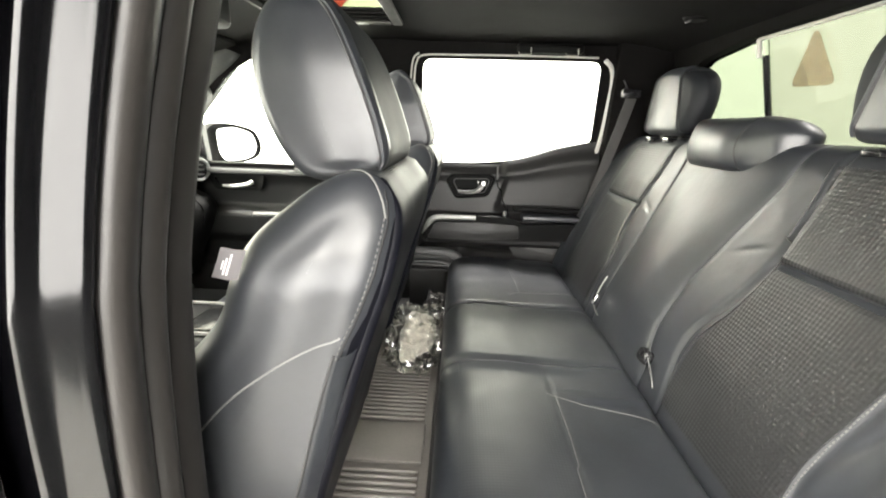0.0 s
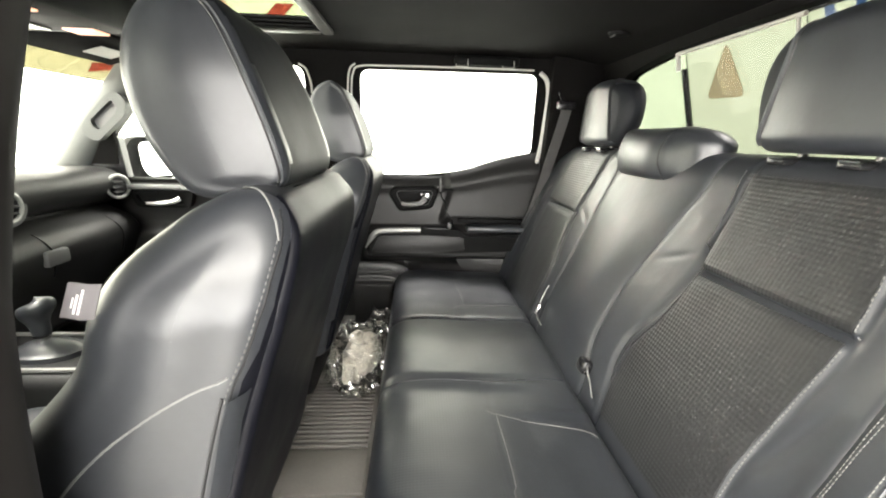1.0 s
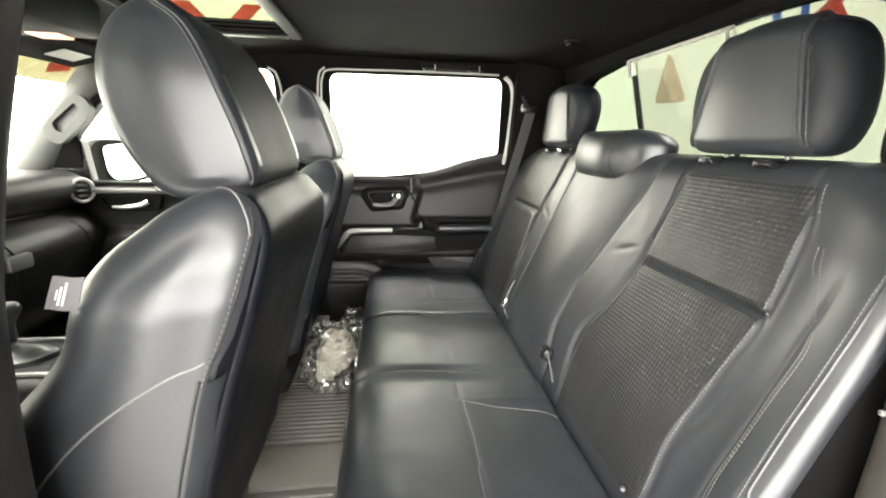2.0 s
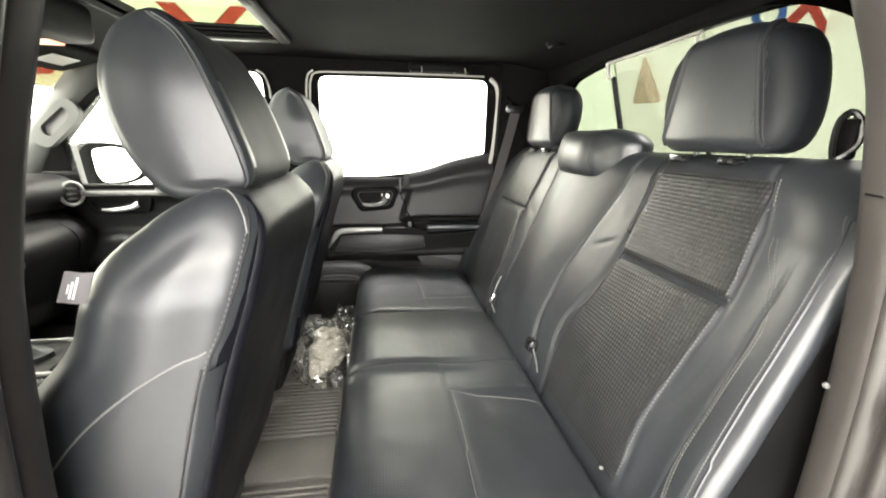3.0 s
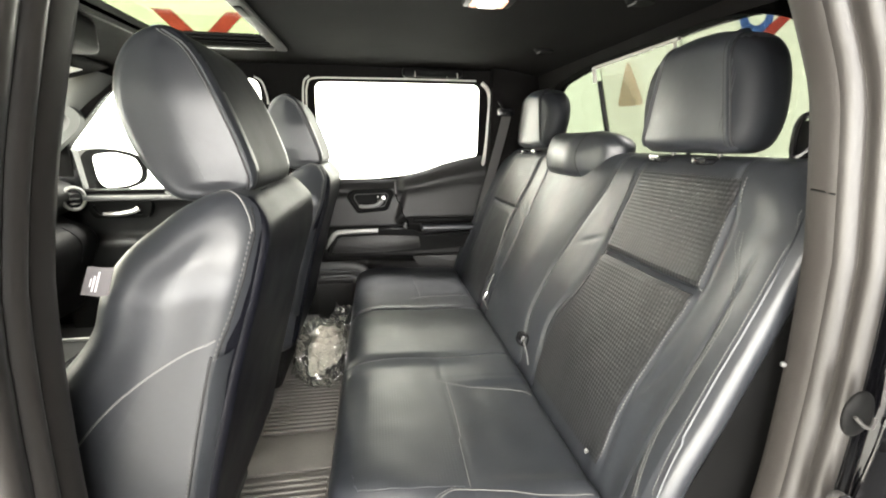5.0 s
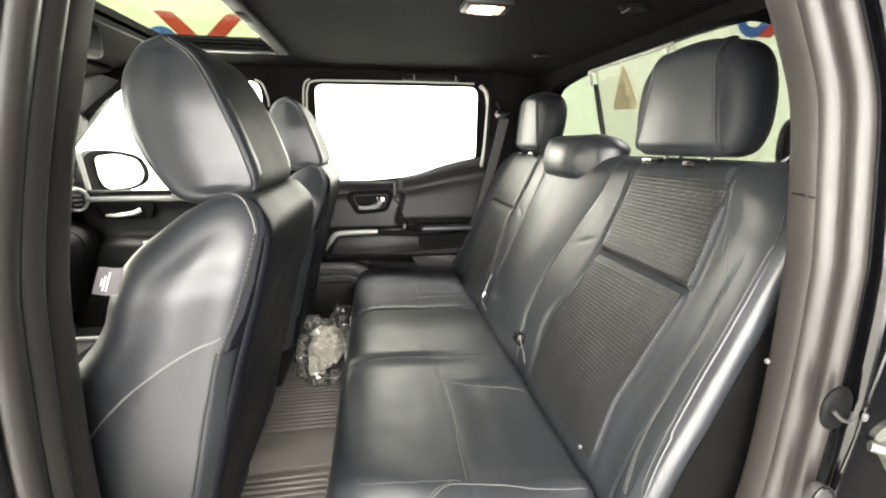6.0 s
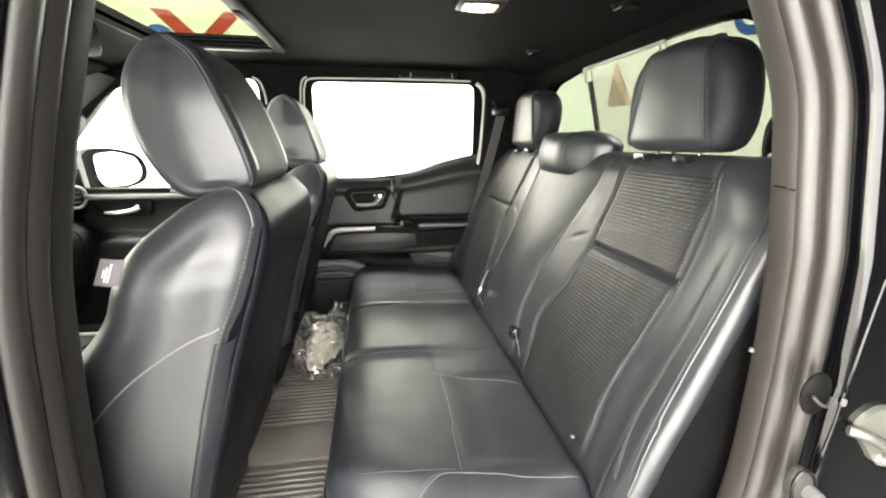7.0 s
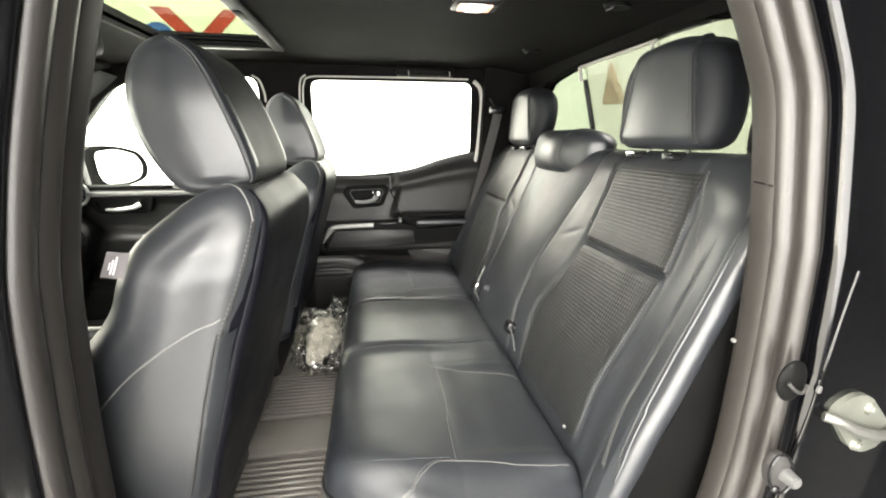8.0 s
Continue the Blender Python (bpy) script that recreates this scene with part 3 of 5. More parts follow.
tube(bm, [(p.x, 0.736, p.y) for p in resample([(q[0], q[1], 0) for q in out], 70, True)], 0.0055, 6, closed=True, up=Vector((0, 1, 0)))
part("bezel_rim", bm, MATTE_BLACK, rear_door, "black bezel rim")
bm = bmesh.new()
tube(bm, catmull([(0.030, 0.738, 1.152), (0.065, 0.730, 1.150), (0.105, 0.731, 1.156), (0.126, 0.740, 1.172)], 8), lambda t: 0.009 + 0.005 * t, 8, flat=1.4)
part("door_handle", bm, HANDLE, rear_door, "chrome pull handle")
bm = bmesh.new()
rbox(bm, (0.136, 0.744, 1.186), (0.024, 0.02, 0.026), 0.006)
rbox(bm, (0.112, 0.742, 1.192), (0.008, 0.018, 0.012), 0.003)
part("lock_button", bm, HANDLE, rear_door, "chrome lock lever")
bm = bmesh.new()
tube(bm, [(p.x, 0.7335, p.y) for p in resample([(q[0], q[1], 0) for q in inn], 60, True)], 0.0016, 6, closed=True, up=Vector((0, 1, 0)))
part("bezel_edge", bm, PLASTIC_MID, rear_door, "grey bezel edge")
# pull and armrest: one long moulding with a silver rimmed pull
out = round_poly([(-0.128, 0.965), (-0.082, 1.046), (-0.02, 1.052), (0.12, 1.053), (0.27, 1.050), (0.31, 1.022), (0.60, 1.036), (0.63, 1.0), (0.60, 0.962), (0.30, 0.948), (0.0, 0.934), (-0.105, 0.932)],
                 [0.02, 0.03, 0.05, 0.05, 0.02, 0.02, 0.03, 0.03, 0.03, 0.1, 0.1, 0.03])
arm = part("armrest", plate(bmesh.new(), out, 0.684, 0.756, 0.020, 4), MATTE_BLACK, rear_door, "black armrest moulding")
# a wide flat silver band: upright leg, round corner, long top with a square end
bm = bmesh.new()
band = catmull([(-0.122, 0.684, 0.968), (-0.104, 0.681, 1.002), (-0.082, 0.680, 1.032), (-0.055, 0.680, 1.043), (0.02, 0.680, 1.046), (0.108, 0.682, 1.047)], 8)
tube(bm, band, lambda t: 0.004 + 0.008 * ss(0.0, 0.35, t), 10, flat=0.55, up=Vector((0.3, 0, 1)))
part("pull_rim", bm, SATIN, arm, "satin silver pull rim")
bm = bmesh.new()
plate(bm, round_poly([(-0.100, 0.950), (-0.066, 1.020), (0.12, 1.026), (0.292, 1.018), (0.300, 0.962), (0.12, 0.946)], 0.014), 0.6785, 0.692, 0.004)
part("pull_face", bm, PLASTIC, arm, "charcoal pull face")
bm = bmesh.new()
plate(bm, round_poly([(0.255, 0.925), (0.60, 0.935), (0.60, 0.838), (0.312, 0.838)], 0.008), 0.745, 0.765, 0.003)
part("pocket_panel", bm, PLASTIC, rear_door, "grey lower pocket panel")
bm = bmesh.new()
rbox(bm, (0.175, 0.712, 1.048), (0.125, 0.05, 0.016), 0.005)
part("switch_panel", bm, BLACK, rear_door, "black window switch panel")
bm = bmesh.new()
rbox(bm, (0.232, 0.700, 1.064), (0.016, 0.022, 0.026), 0.005)
part("window_switch", bm, PLASTIC_MID, rear_door, "grey window switch")
# solid black bar painted in place of the shade in the shelf recess
bm = bmesh.new()
rbox(bm, (0.440, 0.735, 1.082), (0.34, 0.03, 0.020), 0.006)
part("shelf_shade", bm, MATTE_BLACK, rear_door, "black bar standing in for shelf shade")
bm = bmesh.new()
rbox(bm, (0.465, 0.712, 1.052), (0.32, 0.066, 0.026), 0.010, seg=3)
part("armrest_pad", bm, LEATHER, rear_door, "black padded armrest top")
bm = bmesh.new()
rbox(bm, (0.445, 0.684, 1.020), (0.33, 0.008, 0.006), 0.002)
part("pad_seam", bm, MATTE_BLACK, rear_door)
# lower bin lip, its highlight put into a lighter grey, and speaker
bm = bmesh.new()
tube(bm, catmull([(-0.16, 0.705, 0.882), (-0.06, 0.700, 0.884), (0.00, 0.702, 0.876), (0.045, 0.718, 0.850)], 8), 0.020, 10)
part("bin_lip", bm, PLASTIC_MID, rear_door, "bin lip with its highlight in lighter grey")
bm = bmesh.new()
tube(bm, catmull([(-0.155, 0.690, 0.838), (-0.06, 0.688, 0.840), (-0.005, 0.690, 0.830), (0.016, 0.69, 0.805), (0.018, 0.69, 0.76)], 8), 0.005, 8)
part("bin_rim", bm, PLASTIC_MID, rear_door)
bm = bmesh.new()
for px, pz in ((-0.035, 0.69), (-0.022, 0.66)):
    rbox(bm, (px, 0.69, pz), (0.014, 0.02, 0.014), 0.005)
part("bin_clip", bm, CHROME, rear_door, "small silver clips")

# far rear C-pillar trim and belt
bm = bmesh.new()
plate(bm, [(0.61, 0.60), (0.80, 0.60), (0.86, 1.75), (0.612, 1.75)], 0.735, 0.80, 0.01)
for v in bm.verts:
    v.co.y -= max(0, v.co.z - 1.22) * 0.15
solo("pillar_trim_c", bm, HEADLINER, "dark rear pillar trim", kind="structure")


far_belt = thing("seat_belt", (0.64, 0.66, 1.0), "dark grey webbing seat belt hanging from far pillar", "seat belt")
bm = bmesh.new()
rings = []
for k, (x, y, z) in enumerate(catmull([(0.672, 0.640, 1.545), (0.655, 0.655, 1.45), (0.630, 0.672, 1.33), (0.602, 0.69, 1.20), (0.575, 0.70, 1.08)], 6)):
    rings.append([(x - 0.022, y - 0.006, z), (x + 0.022, y + 0.004, z), (x + 0.022, y + 0.007, z), (x - 0.022, y - 0.003, z)])
loft(bm, rings)
part("webbing", bm, WEBBING, far_belt)
bm = bmesh.new()
rbox(bm, (0.668, 0.640, 1.560), (0.075, 0.03, 0.035), 0.01)
tube(bm, [(0.635, 0.645, 1.61), (0.650, 0.645, 1.585), (0.665, 0.64, 1.562)], 0.006, 6)
part("belt_guide", bm, BLACK, far_belt, "black belt guide loop")

# grab handle above the far window
grab = thing("grab_handle", (0.352, 0.664, 1.73), "folded black ceiling grab handle", "grab handle")
bm = bmesh.new()
rbox(bm, (0.352, 0.664, 1.712), (0.25, 0.034, 0.036), 0.012, seg=3)
part("grip", bm, MATTE_BLACK, grab)
for gx in (0.256, 0.432):
    bm = bmesh.new()
    tube(bm, [(gx - 0.022, 0.648, 1.694), (gx - 0.022, 0.644, 1.686), (gx + 0.022, 0.644, 1.686), (gx + 0.022, 0.644, 1.700), (gx + 0.022, 0.648, 1.712)], 0.0017, 6)
    part("hinge_cap", bm, SEAL_PALE, grab, "pale hinge outline")


# ---- front of the cab --------------------------------------------------------
front_door = thing("front_car_door", (-0.7, 0.80, 0.6), "closed front passenger door with charcoal trim and chrome handle", "car door")


def fdoor(x, z):
    y = 0.785 - 0.02 * bell(z, 1.19, 0.03) - 0.05 * ss(1.05, 1.0, z) * ss(0.86, 0.92, z) - 0.04 * ss(0.80, 0.76, z)
    return y


bm = grid(frange(-1.22, -0.245, 0.012), frange(0.60, 1.232, 0.010), fdoor)
thicken(bm, (0, 0.04, 0))
part("door_panel", bm, DASH_BLACK, front_door, "charcoal moulded door panel")
out = round_poly([(-1.09, 1.185), (-0.83, 1.185), (-0.85, 1.115), (-1.06, 1.115)], 0.02)
inn = round_poly([(-1.065, 1.170), (-0.855, 1.170), (-0.87, 1.128), (-1.04, 1.128)], 0.015)
part("handle_bezel", ring_frame(bmesh.new(), out, inn, 80, 0.03, y=0.752), MATTE_BLACK, front_door, "grey handle bezel")
part("handle_cup", plate(bmesh.new(), inn, 0.768, 0.774, 0), MATTE_BLACK, front_door)
bm = bmesh.new()
tube(bm, catmull([(-1.02, 0.755, 1.133), (-0.97, 0.745, 1.133), (-0.91, 0.748, 1.142), (-0.885, 0.755, 1.155)], 8), lambda t: 0.008 + 0.006 * t, 8, flat=1.4)
part("door_handle", bm, HANDLE, front_door, "chrome pull handle")
bm = bmesh.new()
rbox(bm, (-0.72, 0.745, 1.20), (0.9, 0.03, 0.02), 0.008)
part("belt_line_trim", bm, PLASTIC_MID, front_door, "grey belt line trim")
bm = bmesh.new()
tube(bm, catmull([(-0.88, 0.72, 1.015), (-0.75, 0.715, 1.02), (-0.62, 0.715, 1.018)], 6), 0.010, 8)
part("pull_rim", bm, SATIN, front_door, "satin silver pull rim")

# B-pillar trim on the far side
bm = bmesh.new()
plate(bm, [(-0.245, 0.60), (-0.175, 0.60), (-0.175, 1.235), (-0.245, 1.235)], 0.745, 0.80, 0.01)
solo("pillar_trim_b", bm, PLASTIC, "dark centre pillar trim", kind="structure")
# sail panel and A-pillar
bm = bmesh.new()
plate(bm, round_poly([(-1.30, 1.21), (-1.085, 1.21), (-1.10, 1.39), (-1.16, 1.44)], 0.01), 0.765, 0.80, 0.006)
solo("sail_trim", bm, BLACK, "black triangular mirror sail panel", kind="structure")


def a_pillar(sgn):
    p = thing("pillar_trim_a", (-1.42, 0.78 * sgn, 1.26), "pale grey windscreen pillar trim with grab handle", "pillar trim", kind="structure")
    path = catmull([(-1.42, 0.79, 1.15), (-1.315, 0.785, 1.27), (-1.19, 0.775, 1.43), (-1.07, 0.76, 1.56), (-0.985, 0.735, 1.64), (-0.93, 0.72, 1.69)], 8)
    rings = []
    for x, y, z in path:
        rings.append([(x - 0.060, sgn * (y + 0.03), z + 0.02), (x - 0.052, sgn * (y - 0.020), z + 0.015), (x - 0.025, sgn * (y - 0.040), z + 0.004), (x + 0.010, sgn * (y - 0.045), z - 0.005),
                      (x + 0.045, sgn * (y - 0.038), z - 0.016), (x + 0.066, sgn * (y - 0.015), z - 0.025), (x + 0.068, sgn * (y + 0.03), z - 0.026)])
    part("trim_moulding", loft(bmesh.new(), rings), PILLAR_GREY, p)
    outer = round_poly([(-1.036, 1.560), (-1.008, 1.525), (-1.022, 1.476), (-1.134, 1.376), (-1.170, 1.388), (-1.190, 1.425), (-1.172, 1.452), (-1.078, 1.552)], 0.02)
    inner = round_poly([(-1.064, 1.530), (-1.044, 1.508), (-1.056, 1.480), (-1.122, 1.420), (-1.143, 1.428), (-1.150, 1.455)], 0.010)
    bm = ring_frame(bmesh.new(), outer, inner, 120, 0.030 * sgn, y=0.702 * sgn)
    bmesh.ops.bevel(bm, geom=[e for e in bm.edges if e.calc_face_angle(0) > 0.9], offset=0.007, segments=3, affect="EDGES", profile=0.5)
    part("grab_handle", bm, PILLAR_GREY, p, "pale grey pillar grab handle")
    part("handle_recess", plate(bmesh.new(), inner, 0.722 * sgn, 0.732 * sgn, 0), PLASTIC_MID, p, "dark handle recess")


a_pillar(1)

# windscreen: shade band above, clear below
WS_TOP, WS_MID, WS_BOT = (-0.985, 1.705), (-1.13, 1.60), (-1.62, 1.24)
windscreen = thing("window_windscreen", (-1.62, 0, 1.24), "windscreen with yellow green shade band", "window", kind="structure")
for a, b, m_, nm in ((WS_TOP, WS_MID, TINT_BAND, "shade_band"), (WS_MID, WS_BOT, CLEAR, "pane")):
    bm = bmesh.new()
    q = [bm.verts.new((a[0], -0.78, a[1])), bm.verts.new((a[0], 0.78, a[1])), bm.verts.new((b[0], 0.80, b[1])), bm.verts.new((b[0], -0.80, b[1]))]
    bm.faces.new(q)
    thicken(bm, (0, 0, 0.005))
    o = part(nm, bm, m_, windscreen)
    o.visible_shadow = False

# firewall under the dashboard
bm = bmesh.new()
rbox(bm, (-1.66, 0, 0.88), (0.05, 1.74, 0.74), 0.01)
solo("wall_firewall", bm, CARPET, "dark carpeted front bulkhead", kind="structure")

for yy in (-0.80, 0.80):
    bm = bmesh.new()
    rbox(bm, (-1.43, yy, 0.91), (0.46, 0.05, 0.68), 0.01)
    solo("kick_panel_trim", bm, DASH_BLACK, "dark footwell kick panel", kind="structure")

# dashboard
dash = thing("dashboard", (-1.2, 0, 0.8), "charcoal dashboard with silver ringed round vents", "dashboard")
prof = [(-1.62, 1.23), (-1.45, 1.272), (-1.22, 1.282), (-1.13, 1.272), (-1.095, 1.24), (-1.10, 1.19), (-1.135, 1.15), (-1.17, 1.135), (-1.13, 1.115),
        (-1.075, 1.085), (-1.05, 1.04), (-1.07, 0.97), (-1.13, 0.84), (-1.20, 0.72), (-1.60, 0.70)]
part("dash_body", cushion(prof, -0.75, 0.752, 0.03, dens=0.012, ydens=0.05), DASH_BLACK, dash, "charcoal soft dash pad")


def round_vent(y, x=-1.10, z=1.20, yaw=0.0):
    v_ = part("vent_ring", swapped_ring(y, x, z, yaw), SATIN, dash, "silver round vent ring")
    bm = bmesh.new()
    bmesh.ops.create_cone(bm, cap_ends=True, segments=28, radius1=0.040, radius2=0.040, depth=0.03,
                          matrix=Matrix.Translation((x - 0.004, y, z)) @ pose(0, 0, 0, 0, 90, yaw))
    part("vent_cup", bm, BLACK, v_, "black vent cup")
    for k in (-1, 0, 1):
        bm = bmesh.new()
        rbox(bm, (x + 0.014, y, z + 0.02 * k), (0.012, 0.066 if k == 0 else 0.055, 0.004), 0.001, pose(0, 0, 0, 0, 25, 0))
        part("slat", bm, PLASTIC, v_)


def swapped_ring(y, x, z, yaw):
    bm = bmesh.new()
    c = Vector((x + 0.012, y, z))
    m = pose(0, 0, 0, 0, 0, yaw)
    tube(bm, [c + m @ Vector((0, 0.044 * math.cos(a), 0.044 * math.sin(a))) for a in (2 * math.pi * i / 36 for i in range(36))], 0.0065, 8, closed=True, up=Vector((1, 0, 0)))
    return bm


round_vent(0.700, -1.10, 1.205, -20)
round_vent(0.235, -1.10, 1.195)
bm = bmesh.new()
plate(bm, round_poly([(0.14, 1.265), (0.29, 1.262), (0.315, 1.18), (0.28, 1.135), (0.10, 1.13)], 0.03), -1.125, -1.098, 0.008)
part("vent_bezel", swapped(bm), PLASTIC_MID, dash, "grey centre vent bezel")
bm = bmesh.new()
rbox(bm, (-1.052, 0.313, 1.026), (0.03, 0.088, 0.050), 0.010)
part("glovebox_latch", bm, PLASTIC_MID, dash, "glovebox latch")
for yy in (0.30, 0.62):
    bm = bmesh.new()
    tube(bm, catmull([(-1.098, yy, 1.10), (-1.060, yy, 1.07), (-1.046, yy + 0.004, 1.03), (-1.065, yy + 0.01, 0.96)], 6), 0.0022, 6)
    part("glovebox_gap", bm, BLACK, dash)

# centre console and gear selector
console = thing("centre_console", (-0.8, 0, 0.62), "dark centre console with silver edge trim", "console")
bm = bmesh.new()
rbox(bm, (-0.72, 0, 0.74), (0.72, 0.24, 0.24), 0.03, seg=3)
part("console_body", bm, DASH_BLACK, console)
for yy in (-0.095, 0.095):
    bm = bmesh.new()
    rbox(bm, (-0.74, yy, 0.866), (0.56, 0.010, 0.010), 0.003)
    part("edge_trim", bm, SATIN, console, "satin silver edge trim")
bm = bmesh.new()
rbox(bm, (-0.60, 0.0, 0.864), (0.22, 0.16, 0.012), 0.004)
part("cup_tray", bm, BLACK, console)
gear = thing("gear_selector", (-0.86, 0, 0.86), "black leather gear knob with chrome collar", "gear selector")
bm = bmesh.new()
prof = [(0.0, 0.912), (0.016, 0.912), (0.018, 0.938), (0.023, 0.955), (0.031, 0.970), (0.034, 0.985), (0.027, 0.999), (0.0, 1.003)]
rings = [[(-0.86 + r_ * 1.25 * math.cos(a), r_ * math.sin(a), z + 0.012 * math.cos(a) * (z > 0.93)) for a in (2 * math.pi * i / 20 for i in range(20))] for r_, z in [(max(p[0], 0.001), p[1]) for p in catmull([(p[0], p[1], 0) for p in prof], 4)]]
loft(bm, rings)
part("knob", bm, LEATHER, gear)
bm = bmesh.new()
rings = [[(-0.86 + r_ * math.cos(a), r_ * math.sin(a), z) for a in (2 * math.pi * i / 16 for i in range(16))] for r_, z in ((0.012, 0.88), (0.015, 0.885), (0.017, 0.905), (0.018, 0.908))]
loft(bm, rings)
part("collar", bm, CHROME, gear, "chrome collar")
bm = bmesh.new()
rings = [[(-0.85 + r_ * 1.5 * math.cos(a) * (1 + 0.05 * math.sin(5 * a)), r_ * math.sin(a), z) for a in (2 * math.pi * i / 24 for i in range(24))] for r_, z in ((0.060, 0.86), (0.058, 0.872), (0.045, 0.878), (0.040, 0.886), (0.026, 0.892), (0.014, 0.90))]
loft(bm, rings)
part("boot", bm, LEATHER, gear, "black leather boot")

# overhead console, visor
over = thing("overhead_console", (-0.72, 0, 1.70), "dark overhead console with two lit amber map lamps", "overhead console")
bm = bmesh.new()
rbox(bm, (-0.745, 0, 1.690), (0.30, 0.30, 0.09), 0.02, seg=3)
part("housing", bm, MATTE_BLACK, over)
for yy in (-0.09, 0.11):
    bm = bmesh.new()
    rbox(bm, (-0.70, yy, 1.644), (0.07, 0.055, 0.006), 0.002)
    part("map_lamp", bm, LENS_WARM, over, "lit amber lamp lens")
bm = bmesh.new()
rbox(bm, (-0.80, 0, 1.643), (0.07, 0.19, 0.006), 0.002)
part("button_panel", bm, BLACK, over)
visor = thing("sun_visor", (-1.0, 0.45, 1.69), "dark folded sun visor with pale label", "sun visor")
bm = bmesh.new()
rbox(bm, (-0.93, 0.44, 1.675), (0.17, 0.42, 0.022), 0.010, pose(0, 0, 0, 0, -16, 0), seg=3)
part("visor_panel", bm, HEADLINER, visor)
bm = bmesh.new()
rbox(bm, (-0.905, 0.48, 1.658), (0.06, 0.12, 0.003), 0.001, pose(0, 0, 0, 0, -16, 0))
part("visor_label", bm, SEAL_PALE, visor, "pale grey label")

# door mirror outside
mirror = thing("door_mirror", (-1.10, 0.86, 1.20), "black door mirror with silver glass", "door mirror")
M = pose(-1.085, 1.00, 1.304, 0, 0, -28)
mo = round_poly([(-0.150, -0.078), (-0.05, -0.097), (0.07, -0.092), (0.142, -0.062), (0.152, 0.0), (0.118, 0.064), (0.01, 0.093), (-0.112, 0.090), (-0.152, 0.035)], 0.045)
mg = round_poly([(-0.086, -0.040), (-0.060, -0.082), (0.05, -0.080), (0.104, -0.058), (0.122, -0.010), (0.096, 0.050), (0.0, 0.077), (-0.092, 0.066)], 0.026)
bm = bmesh.new()
rings = []
for d, s in ((0.0, 0.94), (0.004, 1.0), (-0.04, 1.03), (-0.09, 0.9), (-0.12, 0.55)):
    rings.append([M @ Vector((d, p[0] * s, p[1] * s)) for p in mo])
loft(bm, rings)
part("shell", bm, MATTE_BLACK, mirror, "black mirror shell")
bm = bmesh.new()
loft(bm, [[M @ Vector((d, p[0], p[1])) for p in mg] for d in (0.003, 0.0065)])
part("mirror_glass", bm, MIRROR, mirror, "silver mirror glass")
bm = bmesh.new()
tube(bm, [(-1.21, 0.80, 1.235), (-1.20, 0.88, 1.24), (-1.18, 0.97, 1.27)], 0.028, 10)
part("mirror_arm", bm, MATTE_BLACK, mirror)


# ---- near side: open rear doorway --------------------------------------------
def strip_loft(section, zs):
    """A pillar moulding: an open section that changes with height, closed at the back."""
    rings = []
    for z in zs:
        rings.append([Vector((x, y, z)) for x, y in section(z)])
    return loft(bmesh.new(), rings, True, True)


ZS = frange(0.50, 1.74, 0.02)
B_EDGE = [(1.74, -0.100), (1.6, -0.136), (1.5, -0.162), (1.4, -0.185), (1.3, -0.201), (1.2, -0.211), (1.05, -0.219), (0.8, -0.224), (0.5, -0.20)]
C_EDGE = [(1.74, 0.465), (1.6, 0.543), (1.54, 0.572), (1.48, 0.595), (1.4, 0.605), (1.3, 0.613), (1.2, 0.620), (1.1, 0.623), (0.95, 0.619), (0.8, 0.596), (0.6, 0.55), (0.5, 0.53)]


def lean_in(z):
    return max(0.0, z - 1.30) * 0.10


b_pillar = thing("pillar_b_near", (-0.22, -0.80, 0.55), "open doorway centre pillar with taupe trim and grey weatherstrip", "pillar", kind="structure")


B_FINE = [(p.x, p.y) for p in catmull([(a, b, 0) for a, b in sorted(B_EDGE)], 10)]


def b_smooth(z):
    return interp(z, B_FINE)


def sec_b_trim(z):
    e, o = b_smooth(z), lean_in(z)
    return [(e - 0.14, -0.70 + o), (e - 0.01, -0.725 + o), (e, -0.735 + o), (e + 0.003, -0.745 + o), (e + 0.003, -0.768 + o), (e - 0.001, -0.778 + o), (e - 0.05, -0.782 + o), (e - 0.14, -0.78 + o)]


def soft(pts, n=44):
    dense = catmull([(x, y, 0) for x, y in pts], 6, True)
    return [(p.x, p.y) for p in (resample(dense, n, True) if n else dense)]


def sec_b_seal(z):
    e, o = b_smooth(z), lean_in(z)
    return soft([(e + dx, dy + o) for dx, dy in ((-0.030, -0.776), (-0.008, -0.772), (0.004, -0.774), (0.0085, -0.782), (0.005, -0.791), (-0.001, -0.7965), (0.005, -0.802), (0.010, -0.812),
                                                   (0.009, -0.822), (0.002, -0.829), (-0.010, -0.832), (-0.024, -0.832), (-0.034, -0.826))])


def sec_b_paint(z):
    e, o = b_smooth(z), lean_in(z)
    return soft([(e + dx, dy + o) for dx, dy in ((-0.09, -0.800), (-0.03, -0.822), (-0.008, -0.829), (0.001, -0.834), (0.000, -0.838), (-0.006, -0.8425), (-0.013, -0.8475), (-0.019, -0.852), (-0.023, -0.857), (-0.030, -0.861), (-0.06, -0.864), (-0.10, -0.855))], 110)


def sec_b_door(z):
    e, o = b_smooth(z), lean_in(z)
    return soft([(e + dx, dy + o) for dx, dy in ((-0.10, -0.872), (-0.05, -0.871), (-0.034, -0.873), (-0.029, -0.881), (-0.031, -0.905), (-0.037, -0.924), (-0.055, -0.932), (-0.11, -0.934), (-0.12, -0.90))], 60)


part("trim_moulding", strip_loft(sec_b_trim, ZS), TRIM_GREY, b_pillar, "taupe plastic trim")
